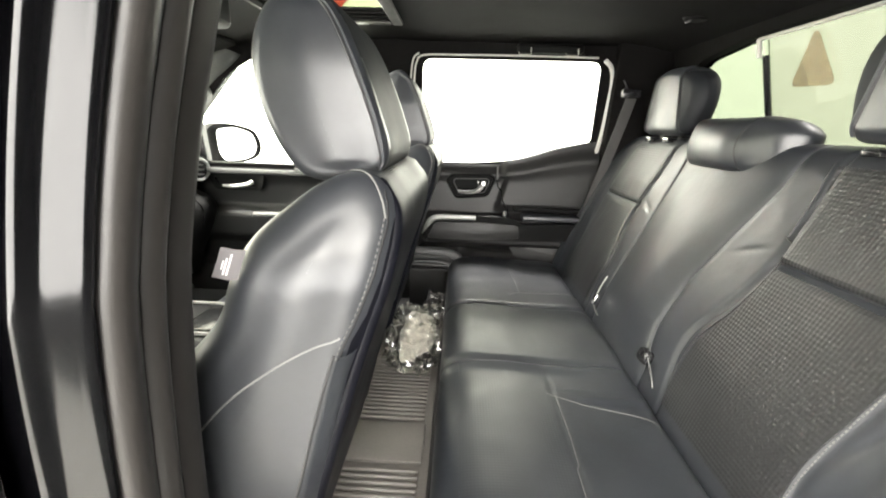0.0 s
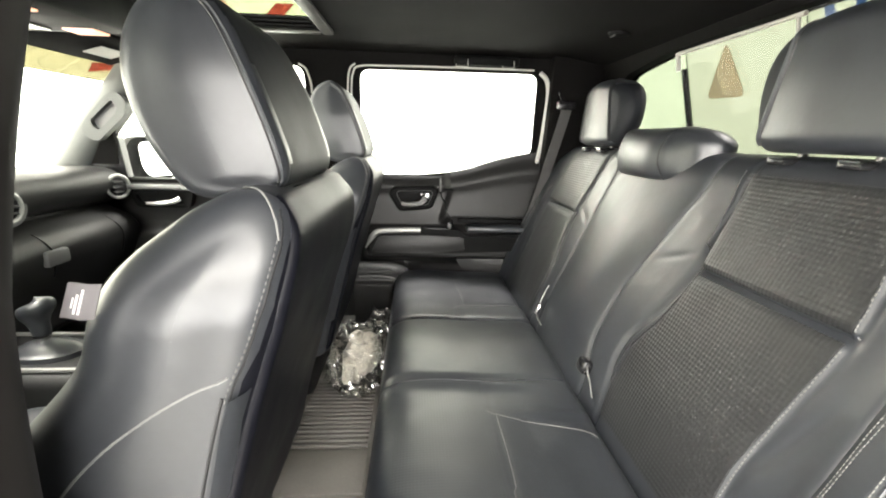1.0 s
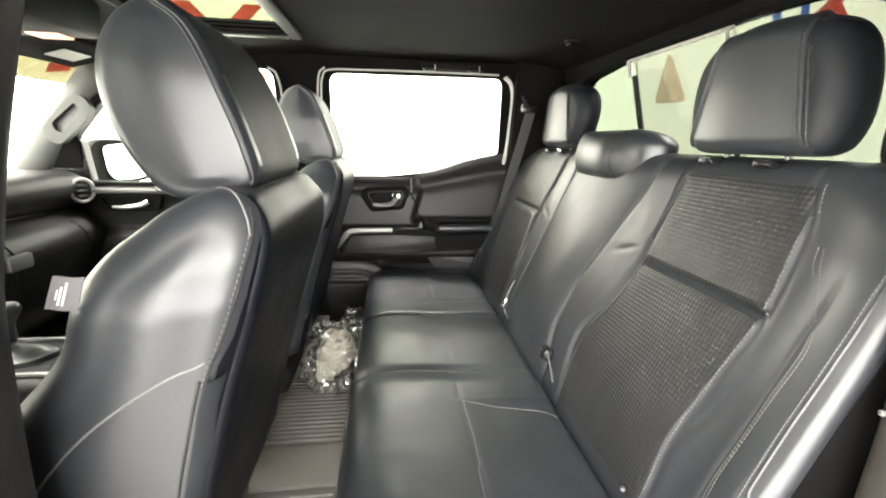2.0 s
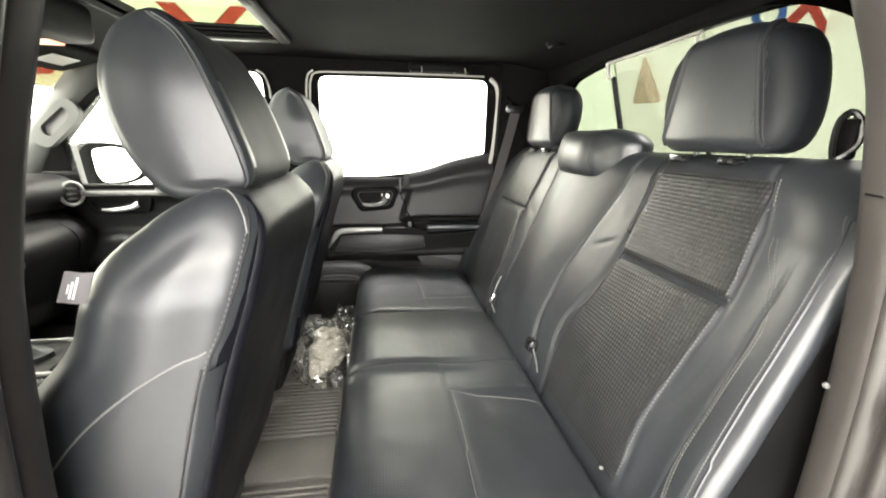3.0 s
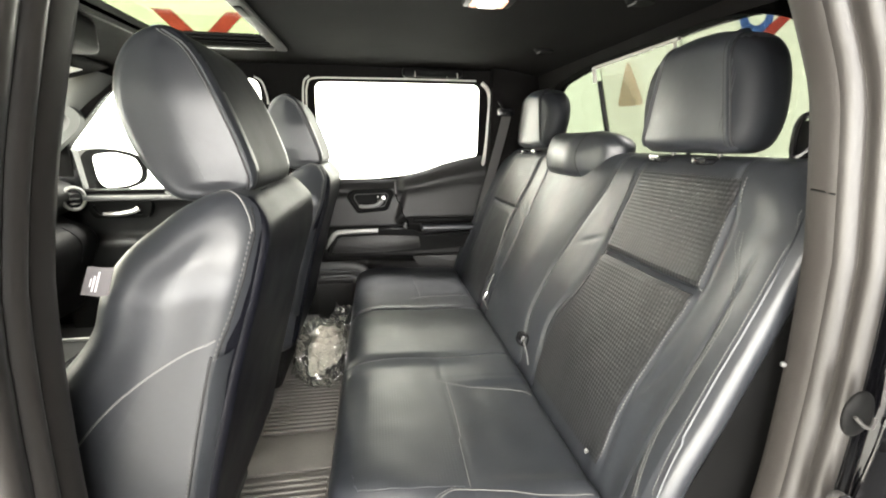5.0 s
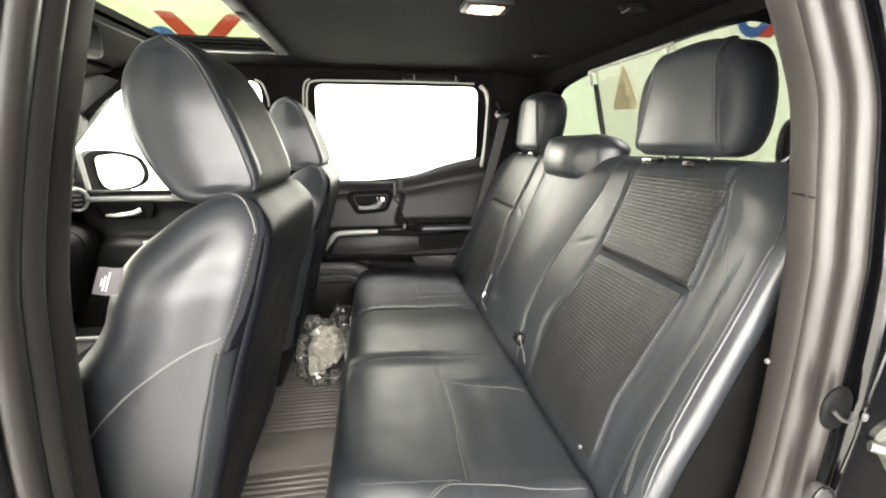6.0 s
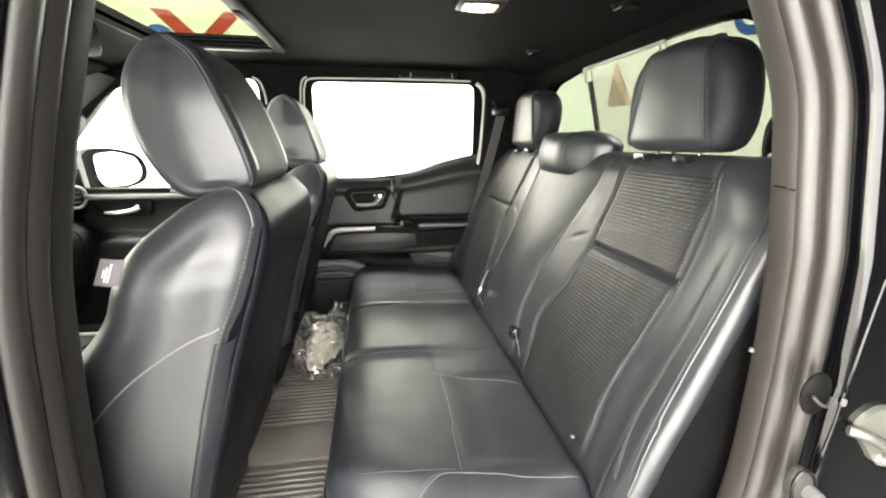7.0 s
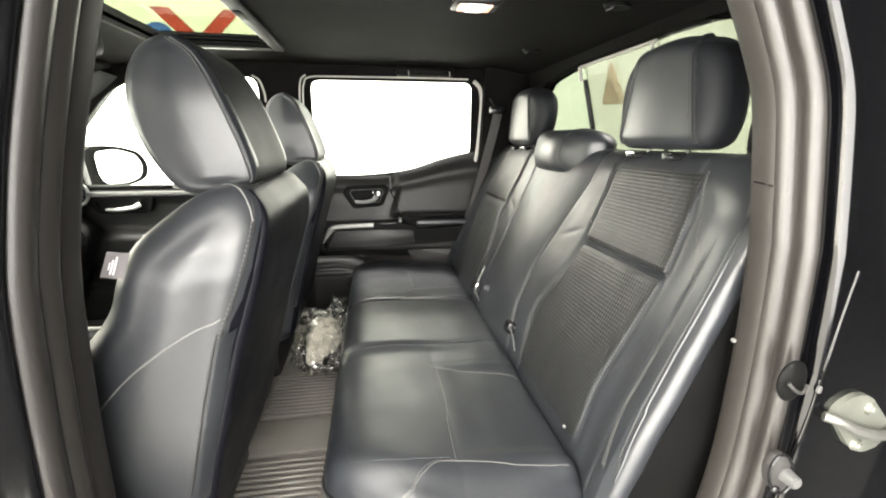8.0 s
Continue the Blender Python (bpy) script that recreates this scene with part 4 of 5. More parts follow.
part("weatherstrip", strip_loft(sec_b_seal, ZS), SEAL, b_pillar, "grey rubber weatherstrip bulb")
part("painted_flange", strip_loft(sec_b_paint, ZS), PAINT, b_pillar, "glossy black painted flange")

c_pillar = thing("pillar_c_near", (0.60, -0.80, 0.55), "open doorway rear pillar with taupe trim, weatherstrip and black paint", "pillar", kind="structure")


C_FINE = [(p.x, p.y) for p in catmull([(a, b, 0) for a, b in sorted(C_EDGE)], 10)]


def c_smooth(z):
    return interp(z, C_FINE)


def sec_c(z):
    e, o = c_smooth(z), lean_in(z)
    return [(e + 0.25, -0.70 + o), (e + 0.05, -0.735 + o), (e + 0.006, -0.752 + o), (e + 0.001, -0.756 + o), (e, -0.762 + o), (e - 0.003, -0.782 + o), (e + 0.001, -0.789 + o), (e + 0.25, -0.79 + o)]


def sec_c_seal(z):
    e, o = c_smooth(z), lean_in(z)
    return soft([(e + dx, dy + o) for dx, dy in ((0.004, -0.780), (0.001, -0.789), (0.004, -0.798), (0.010, -0.803), (0.0165, -0.8045), (0.0155, -0.810), (0.017, -0.818), (0.023, -0.8235),
                                                   (0.032, -0.824), (0.042, -0.818), (0.046, -0.800), (0.020, -0.780))])


def sec_c_paint(z):
    e, o = c_smooth(z), lean_in(z)
    k = ss(1.22, 1.32, z)
    return soft([(e + dx, dy + o) for dx, dy in ((0.06, -0.800), (0.040, -0.814), (0.032, -0.822), (0.032, -0.8300 - 0.003 * k), (0.033, -0.8370 - 0.001 * k), (0.0355, -0.8425), (0.040, -0.8455), (0.046, -0.8466), (0.054, -0.8469), (0.075, -0.8468), (0.10, -0.8460), (0.17, -0.8440), (0.24, -0.8425),
                                                   (0.262, -0.848), (0.282, -0.870), (0.31, -0.90), (0.36, -0.915), (0.60, -0.93), (0.85, -0.93), (0.85, -0.86), (0.50, -0.80))], 0)


part("trim_moulding", strip_loft(sec_c, ZS), TRIM_GREY, c_pillar, "taupe plastic trim")
part("weatherstrip", strip_loft(sec_c_seal, ZS), SEAL, c_pillar, "grey rubber weatherstrip bulb")
part("painted_flange", strip_loft(sec_c_paint, ZS), PAINT, c_pillar, "glossy black painted door jamb")
# Black sheet closes the hole and stands in for the gap's shade.
bm = bmesh.new()
plate(bm, [(0.37, 0.50), (0.95, 0.50), (0.95, 1.40), (0.722, 1.40), (0.642, 1.20), (0.562, 1.0), (0.52, 0.90)], -0.733, -0.726, 0.002)
solo("quarter_trim", bm, MATTE_BLACK, "black sheet standing in for the shaded gap beside the bench", kind="structure")
# joint between the upper and lower pillar trim, and its screw
bm = bmesh.new()
e = c_smooth(1.377)
o = lean_in(1.377)
tube(bm, [(e - 0.001, -0.7625 + o, 1.377), (e - 0.0025, -0.778 + o, 1.376), (e + 0.000, -0.789 + o, 1.374)], 0.0012, 6)
part("trim_joint", bm, MATTE_BLACK, c_pillar, "dark trim joint")
bm = bmesh.new()
bmesh.ops.create_uvsphere(bm, u_segments=12, v_segments=8, radius=0.004, matrix=Matrix.Translation((c_smooth(1.15) - 0.001, -0.757, 1.15)))
part("trim_clip", bm, PLASTIC_MID, c_pillar, "small grey clip")
# closed front door ahead of the doorway
near_door = thing("near_front_door", (-0.75, -0.87, 0.55), "closed black front door with clear window", "car door")
bm = bmesh.new()
rbox(bm, (-0.78, -0.872, 0.86), (0.90, 0.13, 0.72), 0.03)
part("door_panel", bm, PAINT, near_door)
part("rear_frame", strip_loft(sec_b_door, ZS), PAINT, near_door, "glossy black door edge")
bm = ring_frame(bmesh.new(), [(-1.25, 1.20), (-0.36, 1.20), (-0.28, 1.74), (-1.0, 1.74)], round_poly([(-1.19, 1.23), (-0.39, 1.23), (-0.33, 1.69), (-0.96, 1.69)], 0.04), 100, 0.04, lean=lambda x, z: -0.87 + lean_in(z))
part("window_frame", bm, BLACK, near_door)
p = part("pane", pane(round_poly([(-1.19, 1.23), (-0.39, 1.23), (-0.33, 1.69), (-0.96, 1.69)], 0.04), lambda x, z: -0.85 + lean_in(z)), CLEAR, near_door, "clear side glass")
p.visible_shadow = False
# roof rail over the doorway, unseen, added to block light; body side ahead of the pillar
solo("roof_rail_near", rbox(bmesh.new(), (0.1, -0.755, 1.745), (2.0, 0.09, 0.10), 0.03), PLASTIC, "unseen roof rail blocking light over the doorway", kind="structure")


# striker, bolt and stopper on the black jamb
striker = thing("door_striker", (0.745, -0.845, 1.03), "zinc plated door striker plate on black jamb", "door striker")
JY = -0.846
st = round_poly([(0.686, 1.086), (0.694, 1.102), (0.717, 1.114), (0.741, 1.111), (0.776, 1.074), (0.788, 1.056), (0.784, 1.032), (0.752, 1.022), (0.728, 1.034), (0.706, 1.062)], 0.010, 5)
part("striker_plate", plate(bmesh.new(), st, JY - 0.008, JY + 0.002, 0.003), STEEL, striker, "zinc plated plate")
bm = bmesh.new()
tube(bm, catmull([(0.676, JY - 0.006, 1.087), (0.690, JY - 0.016, 1.084), (0.716, JY - 0.020, 1.070), (0.745, JY - 0.020, 1.060), (0.772, JY - 0.018, 1.057), (0.787, JY - 0.006, 1.058)], 6), 0.0065, 10)
part("striker_loop", bm, DULL_STEEL, striker, "steel striker loop")
for bx, bz in ((0.744, 1.092), (0.738, 1.038)):
    bm = bmesh.new()
    bmesh.ops.create_cone(bm, cap_ends=True, segments=16, radius1=0.0095, radius2=0.0075, depth=0.005, matrix=Matrix.Translation((bx, JY - 0.010, bz)) @ pose(0, 0, 0, 90, 0, 0))
    bmesh.ops.create_uvsphere(bm, u_segments=12, v_segments=6, radius=0.005, matrix=Matrix.Translation((bx, JY - 0.012, bz)) @ Matrix.Diagonal((1, 0.6, 1, 1)))
    part("bolt", bm, STEEL, striker)
bolt = thing("door_stop_bolt", (0.63, -0.846, 1.0), "grey steel bolt on oval rubber seat in jamb", "bolt")
oval = [(0.629 + 0.018 * math.cos(a) - 0.006 * math.sin(a), 1.006 + 0.031 * math.sin(a)) for a in (2 * math.pi * k / 28 for k in range(28))]
part("base_plate", plate(bmesh.new(), oval, JY - 0.008, JY + 0.003, 0.003), RUBBER, bolt)
bm = bmesh.new()
tube(bm, [(x, JY - 0.009, z) for x, z in oval], 0.0022, 6, closed=True, up=Vector((0, 1, 0)))
part("seat_rim", bm, BLACK, bolt, "shiny black rim")
bm = bmesh.new()
bmesh.ops.create_cone(bm, cap_ends=True, segments=20, radius1=0.0105, radius2=0.0085, depth=0.018, matrix=Matrix.Translation((0.636, JY - 0.016, 1.004)) @ pose(0, 0, 0, 90, 0, 0))
bmesh.ops.bevel(bm, geom=bm.edges[:], offset=0.0015, segments=2, affect="EDGES")
part("bolt_head", bm, PLASTIC_MID, bolt, "dull steel bolt head")
bm = bmesh.new()
bmesh.ops.create_uvsphere(bm, u_segments=14, v_segments=8, radius=0.006, matrix=Matrix.Translation((0.624, JY - 0.010, 0.984)) @ Matrix.Diagonal((1, 0.6, 0.9, 1)))
part("rivet", bm, BLACK, bolt)
grom = thing("jamb_grommet", (0.63, -0.84, 1.13), "black rubber jamb grommet with shiny rim", "grommet")
bm = bmesh.new()
bmesh.ops.create_uvsphere(bm, u_segments=20, v_segments=12, radius=0.030, matrix=Matrix.Translation((0.624, JY + 0.002, 1.138)) @ Matrix.Diagonal((0.68, 0.22, 0.95, 1)))
part("cap", bm, MATTE_BLACK, grom)
bm = bmesh.new()
tube(bm, catmull([(0.608, JY - 0.007, 1.142), (0.618, JY - 0.010, 1.132), (0.630, JY - 0.009, 1.128), (0.641, JY - 0.004, 1.134)], 6), 0.0022, 8)
part("plug", bm, RUBBER, grom, "dull grey pull tab")
bm = bmesh.new()
rbox(bm, (0.662, JY - 0.003, 1.125), (0.006, 0.005, 0.010), 0.002)
solo("jamb_clip", bm, PLASTIC_MID, "small bright metal clip on black jamb", "clip")
bm = bmesh.new()
tube(bm, catmull([(0.677, JY, 1.281), (0.671, JY, 1.223), (0.666, JY, 1.155), (0.661, JY, 1.081), (0.650, JY, 1.008), (0.640, JY, 0.93), (0.63, JY, 0.80)], 6), 0.0020, 8)
part("seam_bead", bm, PAINT, c_pillar, "painted seam bead")


# ---- sunroof -----------------------------------------------------------------
sunroof = thing("sunroof", (SR_X0, 0, 1.74), "tinted glass sunroof in black framed well", "sunroof")
bm = bmesh.new()
for lo, hi in (((SR_X0 - 0.012, -SR_Y, 1.725), (SR_X0, SR_Y, 1.77)), ((SR_X1, -SR_Y, 1.725), (SR_X1 + 0.012, SR_Y, 1.77)),
               ((SR_X0 - 0.012, SR_Y, 1.725), (SR_X1 + 0.012, SR_Y + 0.012, 1.77)), ((SR_X0 - 0.012, -SR_Y - 0.012, 1.725), (SR_X1 + 0.012, -SR_Y, 1.77))):
    rbox(bm, [(a + b) / 2 for a, b in zip(lo, hi)], [b - a for a, b in zip(lo, hi)])
part("well_wall", bm, MATTE_BLACK, sunroof, "black well wall")
for k, zz in enumerate((1.738, 1.747, 1.756)):
    bm = bmesh.new()
    rbox(bm, ((SR_X0 + SR_X1) / 2, SR_Y - 0.012 - 0.006 * k, zz), (SR_X1 - SR_X0 - 0.01, 0.018, 0.005), 0.0015)
    part("guide_rail", bm, MATTE_BLACK, sunroof, "black guide rail")
bm = bmesh.new()
rbox(bm, ((SR_X0 + SR_X1) / 2 - 0.005, SR_Y + 0.002, 1.726), (SR_X1 - SR_X0 - 0.01, 0.018, 0.007), 0.002)
part("edge_trim", bm, SEAL, sunroof, "grey edge trim")
bm = bmesh.new()
rbox(bm, (SR_X1 + 0.01, 0, 1.731), (0.034, 2 * SR_Y + 0.05, 0.014), 0.005)
part("shade_edge", bm, DASH_BLACK, sunroof, "dark sunshade edge")
bm = bmesh.new()
rbox(bm, (SR_X1 + 0.008, -0.03, 1.7235), (0.018, 0.075, 0.004), 0.0015)
part("shade_pull", bm, MATTE_BLACK, sunroof, "black recessed shade pull")
bm = bmesh.new()
rbox(bm, ((SR_X0 + SR_X1) / 2, 0, 1.772), (SR_X1 - SR_X0 + 0.05, 2 * SR_Y + 0.05, 0.005))
o = part("roof_glass", bm, TINT_ROOF, sunroof, "dark tinted glass")
o.visible_shadow = False

# dome lamp, hooks
dome = thing("dome_lamp", (0.37, -0.19, 1.735), "lit cabin dome lamp with amber ends", "dome lamp")
bm = bmesh.new()
rbox(bm, (0.362, -0.190, 1.732), (0.110, 0.078, 0.016), 0.007)
part("bezel", bm, PLASTIC, dome)
bm = bmesh.new()
rbox(bm, (0.360, -0.190, 1.7235), (0.042, 0.050, 0.008), 0.003)
part("lens", bm, LENS_WHITE, dome, "lit white lens")
for dx in (-0.030, 0.030):
    bm = bmesh.new()
    rbox(bm, (0.360 + dx, -0.190, 1.7235), (0.017, 0.048, 0.007), 0.003)
    part("amber_end", bm, LENS_WARM, dome, "amber lens end")
for hx, hy in ((0.676, 0.268), (0.688, -0.240)):
    hook = thing("coat_hook", (hx, hy, 1.73), "small dark oval ceiling anchor with bright lip", "ceiling anchor", "ceiling anchors")
    bm = bmesh.new()
    zz = roof_z(hx, hy) - 0.003
    bmesh.ops.create_cone(bm, cap_ends=True, segments=24, radius1=0.030, radius2=0.036, depth=0.008, matrix=Matrix.Translation((hx, hy, zz)) @ Matrix.Diagonal((1.0, 0.72, 1, 1)))
    part("cover", bm, MATTE_BLACK, hook)
    bm = bmesh.new()
    tube(bm, [(hx - 0.022 + 0.004 * math.cos(a), hy + 0.014 * math.sin(a), zz - 0.005) for a in (math.pi * k / 8 - math.pi / 2 for k in range(9))], 0.003, 6)
    part("lip", bm, PLASTIC_MID, hook, "bright lip")


# ---- front seats -------------------------------------------------------------
def front_seat(yc):
    s = thing("bucket_seat", (-0.35, yc, 0.58), "black leather front bucket seat with grey stitching", "car seat", "front seats")
    side = 0.262
    prof = [(-0.140, 1.346), (-0.100, 1.362), (-0.062, 1.350), (-0.042, 1.310), (-0.050, 1.245), (-0.072, 1.175), (-0.095, 1.10), (-0.150, 0.90), (-0.185, 0.76),
            (-0.28, 0.74), (-0.43, 0.86), (-0.425, 0.95), (-0.375, 1.05), (-0.305, 1.125), (-0.254, 1.180), (-0.232, 1.212), (-0.221, 1.243), (-0.210, 1.275), (-0.194, 1.300), (-0.168, 1.324)]

    def deform(v):
        d = v.y - yc
        k = 1.0 - 0.30 * ss(1.24, 1.385, v.z) - 0.05 * ss(1.0, 0.80, v.z)
        front = ss(-0.12, -0.26, v.x - (v.z - 1.25) * 0.35)
        # side bolsters stand forward, seat well between them
        well = 0.035 * (1 - ss(0.10, 0.20, abs(d))) * front * ss(1.36, 1.30, v.z)
        x = v.x + well
        # back panel: slight hollow, shell edge
        back = ss(-0.10, -0.03, v.x - (v.z - 1.25) * 0.28)
        x += -0.010 * bell(abs(d), 0.19, 0.02) * back * ss(1.16, 1.10, v.z)
        k -= 0.70 * (v.x + 0.17 - 0.42 * (v.z - 1.1))
        wob = 0.003 * noise.noise(Vector((v.x * 5, 3.1, v.z * 5))) * ss(0.18, 0.26, abs(d))
        return Vector((x, yc + d * (k + wob), v.z))

    bm = cushion(prof, yc - side, yc + side, 0.036, deform, dens=0.008, ydens=0.012, n_end=10, crown=0.005)
    # the rear cover, joined along the seam, is leather with its shade painted dark
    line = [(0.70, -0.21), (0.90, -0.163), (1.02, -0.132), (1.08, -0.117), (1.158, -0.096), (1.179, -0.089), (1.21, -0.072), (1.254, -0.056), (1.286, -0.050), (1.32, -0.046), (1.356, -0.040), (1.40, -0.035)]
    for (z0, x0), (z1, x1) in zip(line, line[1:]):
        faces = [q for q in bm.faces if z0 <= q.calc_center_median().z < z1]
        geom = faces + list({e for q in faces for e in q.edges}) + list({v for q in faces for v in q.verts})
        bmesh.ops.bisect_plane(bm, geom=geom, dist=1e-5, plane_co=(x0, 0, z0), plane_no=Vector((z1 - z0, 0, x0 - x1)).normalized())
    back = part("backrest", bm, LEATHER, s, "black leather backrest")
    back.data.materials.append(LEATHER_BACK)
    # dimmed copy for the top, where the reflection came out too bright
    back.data.materials.append(LEATHER_DIMMED)
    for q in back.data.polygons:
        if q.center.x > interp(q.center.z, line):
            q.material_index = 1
        elif q.center.x > -0.125 and q.center.z > 1.29 and abs(q.center.y - yc) < 0.172:
            q.material_index = 2
    # dark panel on the rear face, 3 mm proud, shade put into its colour
    prof2 = [(-0.070, 1.356), (-0.058, 1.3455), (-0.0395, 1.310), (-0.048, 1.245), (-0.070, 1.175), (-0.093, 1.10), (-0.148, 0.90), (-0.178, 0.78), (-0.20, 0.78), (-0.17, 0.90), (-0.115, 1.10), (-0.09, 1.18), (-0.07, 1.25), (-0.067, 1.31), (-0.080, 1.338)]

    def deform2(v):
        k = 1.0 - 0.30 * ss(1.24, 1.385, v.z) - 0.05 * ss(1.0, 0.80, v.z)
        return Vector((v.x + 0.0020, yc + (v.y - yc) * k, v.z))
    part("rear_panel", cushion(prof2, yc - side + 0.026, yc + side - 0.026, 0.012, deform2, dens=0.008, ydens=0.02), LEATHER_BACK, s, "navy black rear panel with shade in its colour")
    for sgn in (-1, 1):
        ys = yc + sgn * (side + 0.02)
        yk = lambda z: yc + sgn * (side - 0.004) * (1.0 - 0.30 * ss(1.24, 1.385, z) - 0.05 * ss(1.0, 0.80, z))
        # seam along the rear edge of the side panel
        edge = [(-0.052, 1.352), (-0.047, 1.32), (-0.051, 1.286), (-0.057, 1.254), (-0.074, 1.21), (-0.0905, 1.179), (-0.099, 1.155)]
        seam("rear_seam", back, [(x, yk(z), z) for x, z in edge], 0.0016, DARK_THREAD, back)
        stitches("rear_stitching", back, [(x - 0.006, yk(z), z) for x, z in edge[1:]], THREAD, back, side=0.0)
        # piping curve across the side panel
        seam("side_piping", back, [(-0.345, ys, 0.90), (-0.314, ys, 0.975), (-0.282, ys, 1.036), (-0.248, ys, 1.084), (-0.211, ys, 1.122), (-0.170, ys, 1.151), (-0.130, ys, 1.170), (-0.090, ys, 1.184)], 0.0013, PIPING, back, "pale grey piping")
        # shoulder seam
        seam("shoulder_seam", back, [(-0.110, yc + sgn * 0.15, 1.365), (-0.080, yc + sgn * 0.175, 1.360), (-0.060, yk(1.34), 1.340), (-0.052, yk(1.32), 1.318)], 0.0013, PIPING, back)
        # cover flap on the lower rear corner
        bm = bmesh.new()
        rings = []
        for k in range(9):
            t = k / 8
            z = 1.162 - 0.29 * t
            x = interp(z, [(0.87, -0.170), (0.90, -0.163), (1.02, -0.134), (1.08, -0.119), (1.137, -0.105), (1.162, -0.096)])
            yy = snap(back, [(x + 0.004, yc + sgn * 0.32, z)])[0][0].y + sgn * 0.003
            w = 0.015 - 0.003 * t
            rings.append([(x - 0.004, yy, z), (x + w * 0.6, yy - sgn * 0.010, z + 0.004), (x + w, yy - sgn * 0.030, z + 0.004), (x + w - 0.003, yy - sgn * 0.032, z), (x + w * 0.5, yy - sgn * 0.014, z), (x - 0.004, yy - sgn * 0.003, z)])
        part("cover_flap", loft(bm, rings), LEATHER, s, "loose leather cover flap")
        stitches("flap_stitching", back, [(-0.102, ys, 1.155), (-0.122, ys, 1.08), (-0.138, ys, 1.02), (-0.170, ys, 0.88)], THREAD, back, step=0.008)
        seam("flap_piping", back, [(-0.097, ys, 1.160), (-0.119, ys, 1.08), (-0.134, ys, 1.02), (-0.166, ys, 0.88)], 0.0018, DARK_THREAD, back)
    # headrest
    hp = [(-0.098, 1.349), (-0.130, 1.343), (-0.175, 1.352), (-0.204, 1.395), (-0.224, 1.455), (-0.226, 1.512), (-0.212, 1.552), (-0.186, 1.573), (-0.160, 1.576), (-0.130, 1.550),
          (-0.100, 1.492), (-0.077, 1.430), (-0.066, 1.388), (-0.072, 1.362)]

    def hd(v):
        d = v.y - yc
        k = 1.0 - 0.16 * ss(1.47, 1.59, v.z) - 0.05 * ss(1.42, 1.35, v.z) - 0.95 * (v.x + 0.13 + 0.38 * (v.z - 1.46))
        return Vector((v.x - 0.010 * (1 - (d / 0.13) ** 2) * ss(-0.15, -0.2, v.x), yc + d * k, v.z))
    head = part("headrest", cushion(hp, yc - 0.138, yc + 0.138, 0.013, hd, dens=0.006, ydens=0.012, n_end=6, crown=0.004), LEATHER, s, "black leather headrest")
    # rear gusset: reflection toned down through the dimmed copy
    head.data.materials.append(LEATHER_DIMMED)
    for q in head.data.polygons:
        if abs(q.center.y - yc) < 0.112 and q.normal.x > 0.1:
            q.material_index = 1
    for sgn in (-1, 1):
        edge = [(-0.165, 1.568), (-0.134, 1.545), (-0.102, 1.486), (-0.079, 1.424), (-0.067, 1.375), (-0.070, 1.352)]
        yh = lambda z: yc + sgn * 0.131 * (1.0 - 0.16 * ss(1.47, 1.59, z))
        seam("headrest_seam", head, [(x - 0.002, yh(z), z) for x, z in edge], 0.0022, LEATHER, head)
        seam("headrest_groove", head, [(x - 0.008, yh(z), z) for x, z in edge], 0.0014, DARK_THREAD, head)
    bm = bmesh.new()
    tube(bm, catmull([(-0.19, yc - 0.12, 1.357), (-0.14, yc - 0.128, 1.349), (-0.08, yc - 0.118, 1.352), (-0.068, yc - 0.05, 1.352)], 8), 0.004, 6)
    part("headrest_zip", bm, BLACK, head, "black zip along headrest base")
    for dy in (-0.07, 0.07):
        bm = bmesh.new()
        tube(bm, [(-0.135, yc + dy, 1.30), (-0.132, yc + dy, 1.36)], 0.007, 10)
        part("headrest_post", bm, CHROME, s, "chrome headrest post")
    # seat cushion and base
    cp = [(-0.30, 0.72), (-0.30, 0.79), (-0.42, 0.80), (-0.62, 0.815), (-0.74, 0.825), (-0.80, 0.80), (-0.80, 0.74), (-0.72, 0.70)]
    part("seat_cushion", cushion(cp, yc - 0.25, yc + 0.25, 0.04, dens=0.015, ydens=0.03), LEATHER, s, "black leather seat cushion")
    bm = bmesh.new()
    rbox(bm, (-0.50, yc, 0.645), (0.52, 0.42, 0.13), 0.03)
    part("seat_base", bm, PLASTIC, s, "dark plastic seat base")
    # side airbag tag
    def tag_at(u, v, lift):
        low, high = Vector((-0.199, 0, 1.257)).lerp(Vector((-0.221, 0, 1.262)), u), Vector((-0.187, 0, 1.290)).lerp(Vector((-0.208, 0, 1.294)), u)
        q = low.lerp(high, v)
        return Vector((q.x, yc - 0.272 - 0.009 * u - 0.002 * math.sin(5 * u) - lift, q.z))

    def tag_patch(u0, u1, v0, v1, lift, thick):
        bm = bmesh.new()
        rings = []
        for k in range(7):
            u = u0 + (u1 - u0) * k / 6
            rings.append([tag_at(u, v0, lift), tag_at(u, v1, lift), tag_at(u, v1, lift - thick), tag_at(u, v0, lift - thick)])
        return loft(bm, rings)
    tag = part("seat_tag", tag_patch(0, 1, 0, 1, 0.0, 0.0015), TAG_GREY, s, "grey woven tag with white print")
    for u0, u1, v0, v1 in ((0.40, 0.47, 0.15, 0.85), (0.55, 0.63, 0.15, 0.70), (0.70, 0.75, 0.30, 0.60)):
        part("tag_print", tag_patch(u0, u1, v0, v1, 0.0006, 0.0005), WHITE_INK, tag, "white printed bar")
    return s


driver = front_seat(-0.40)
copy_thing(driver, pose(-0.35, 0.40, 0.58))


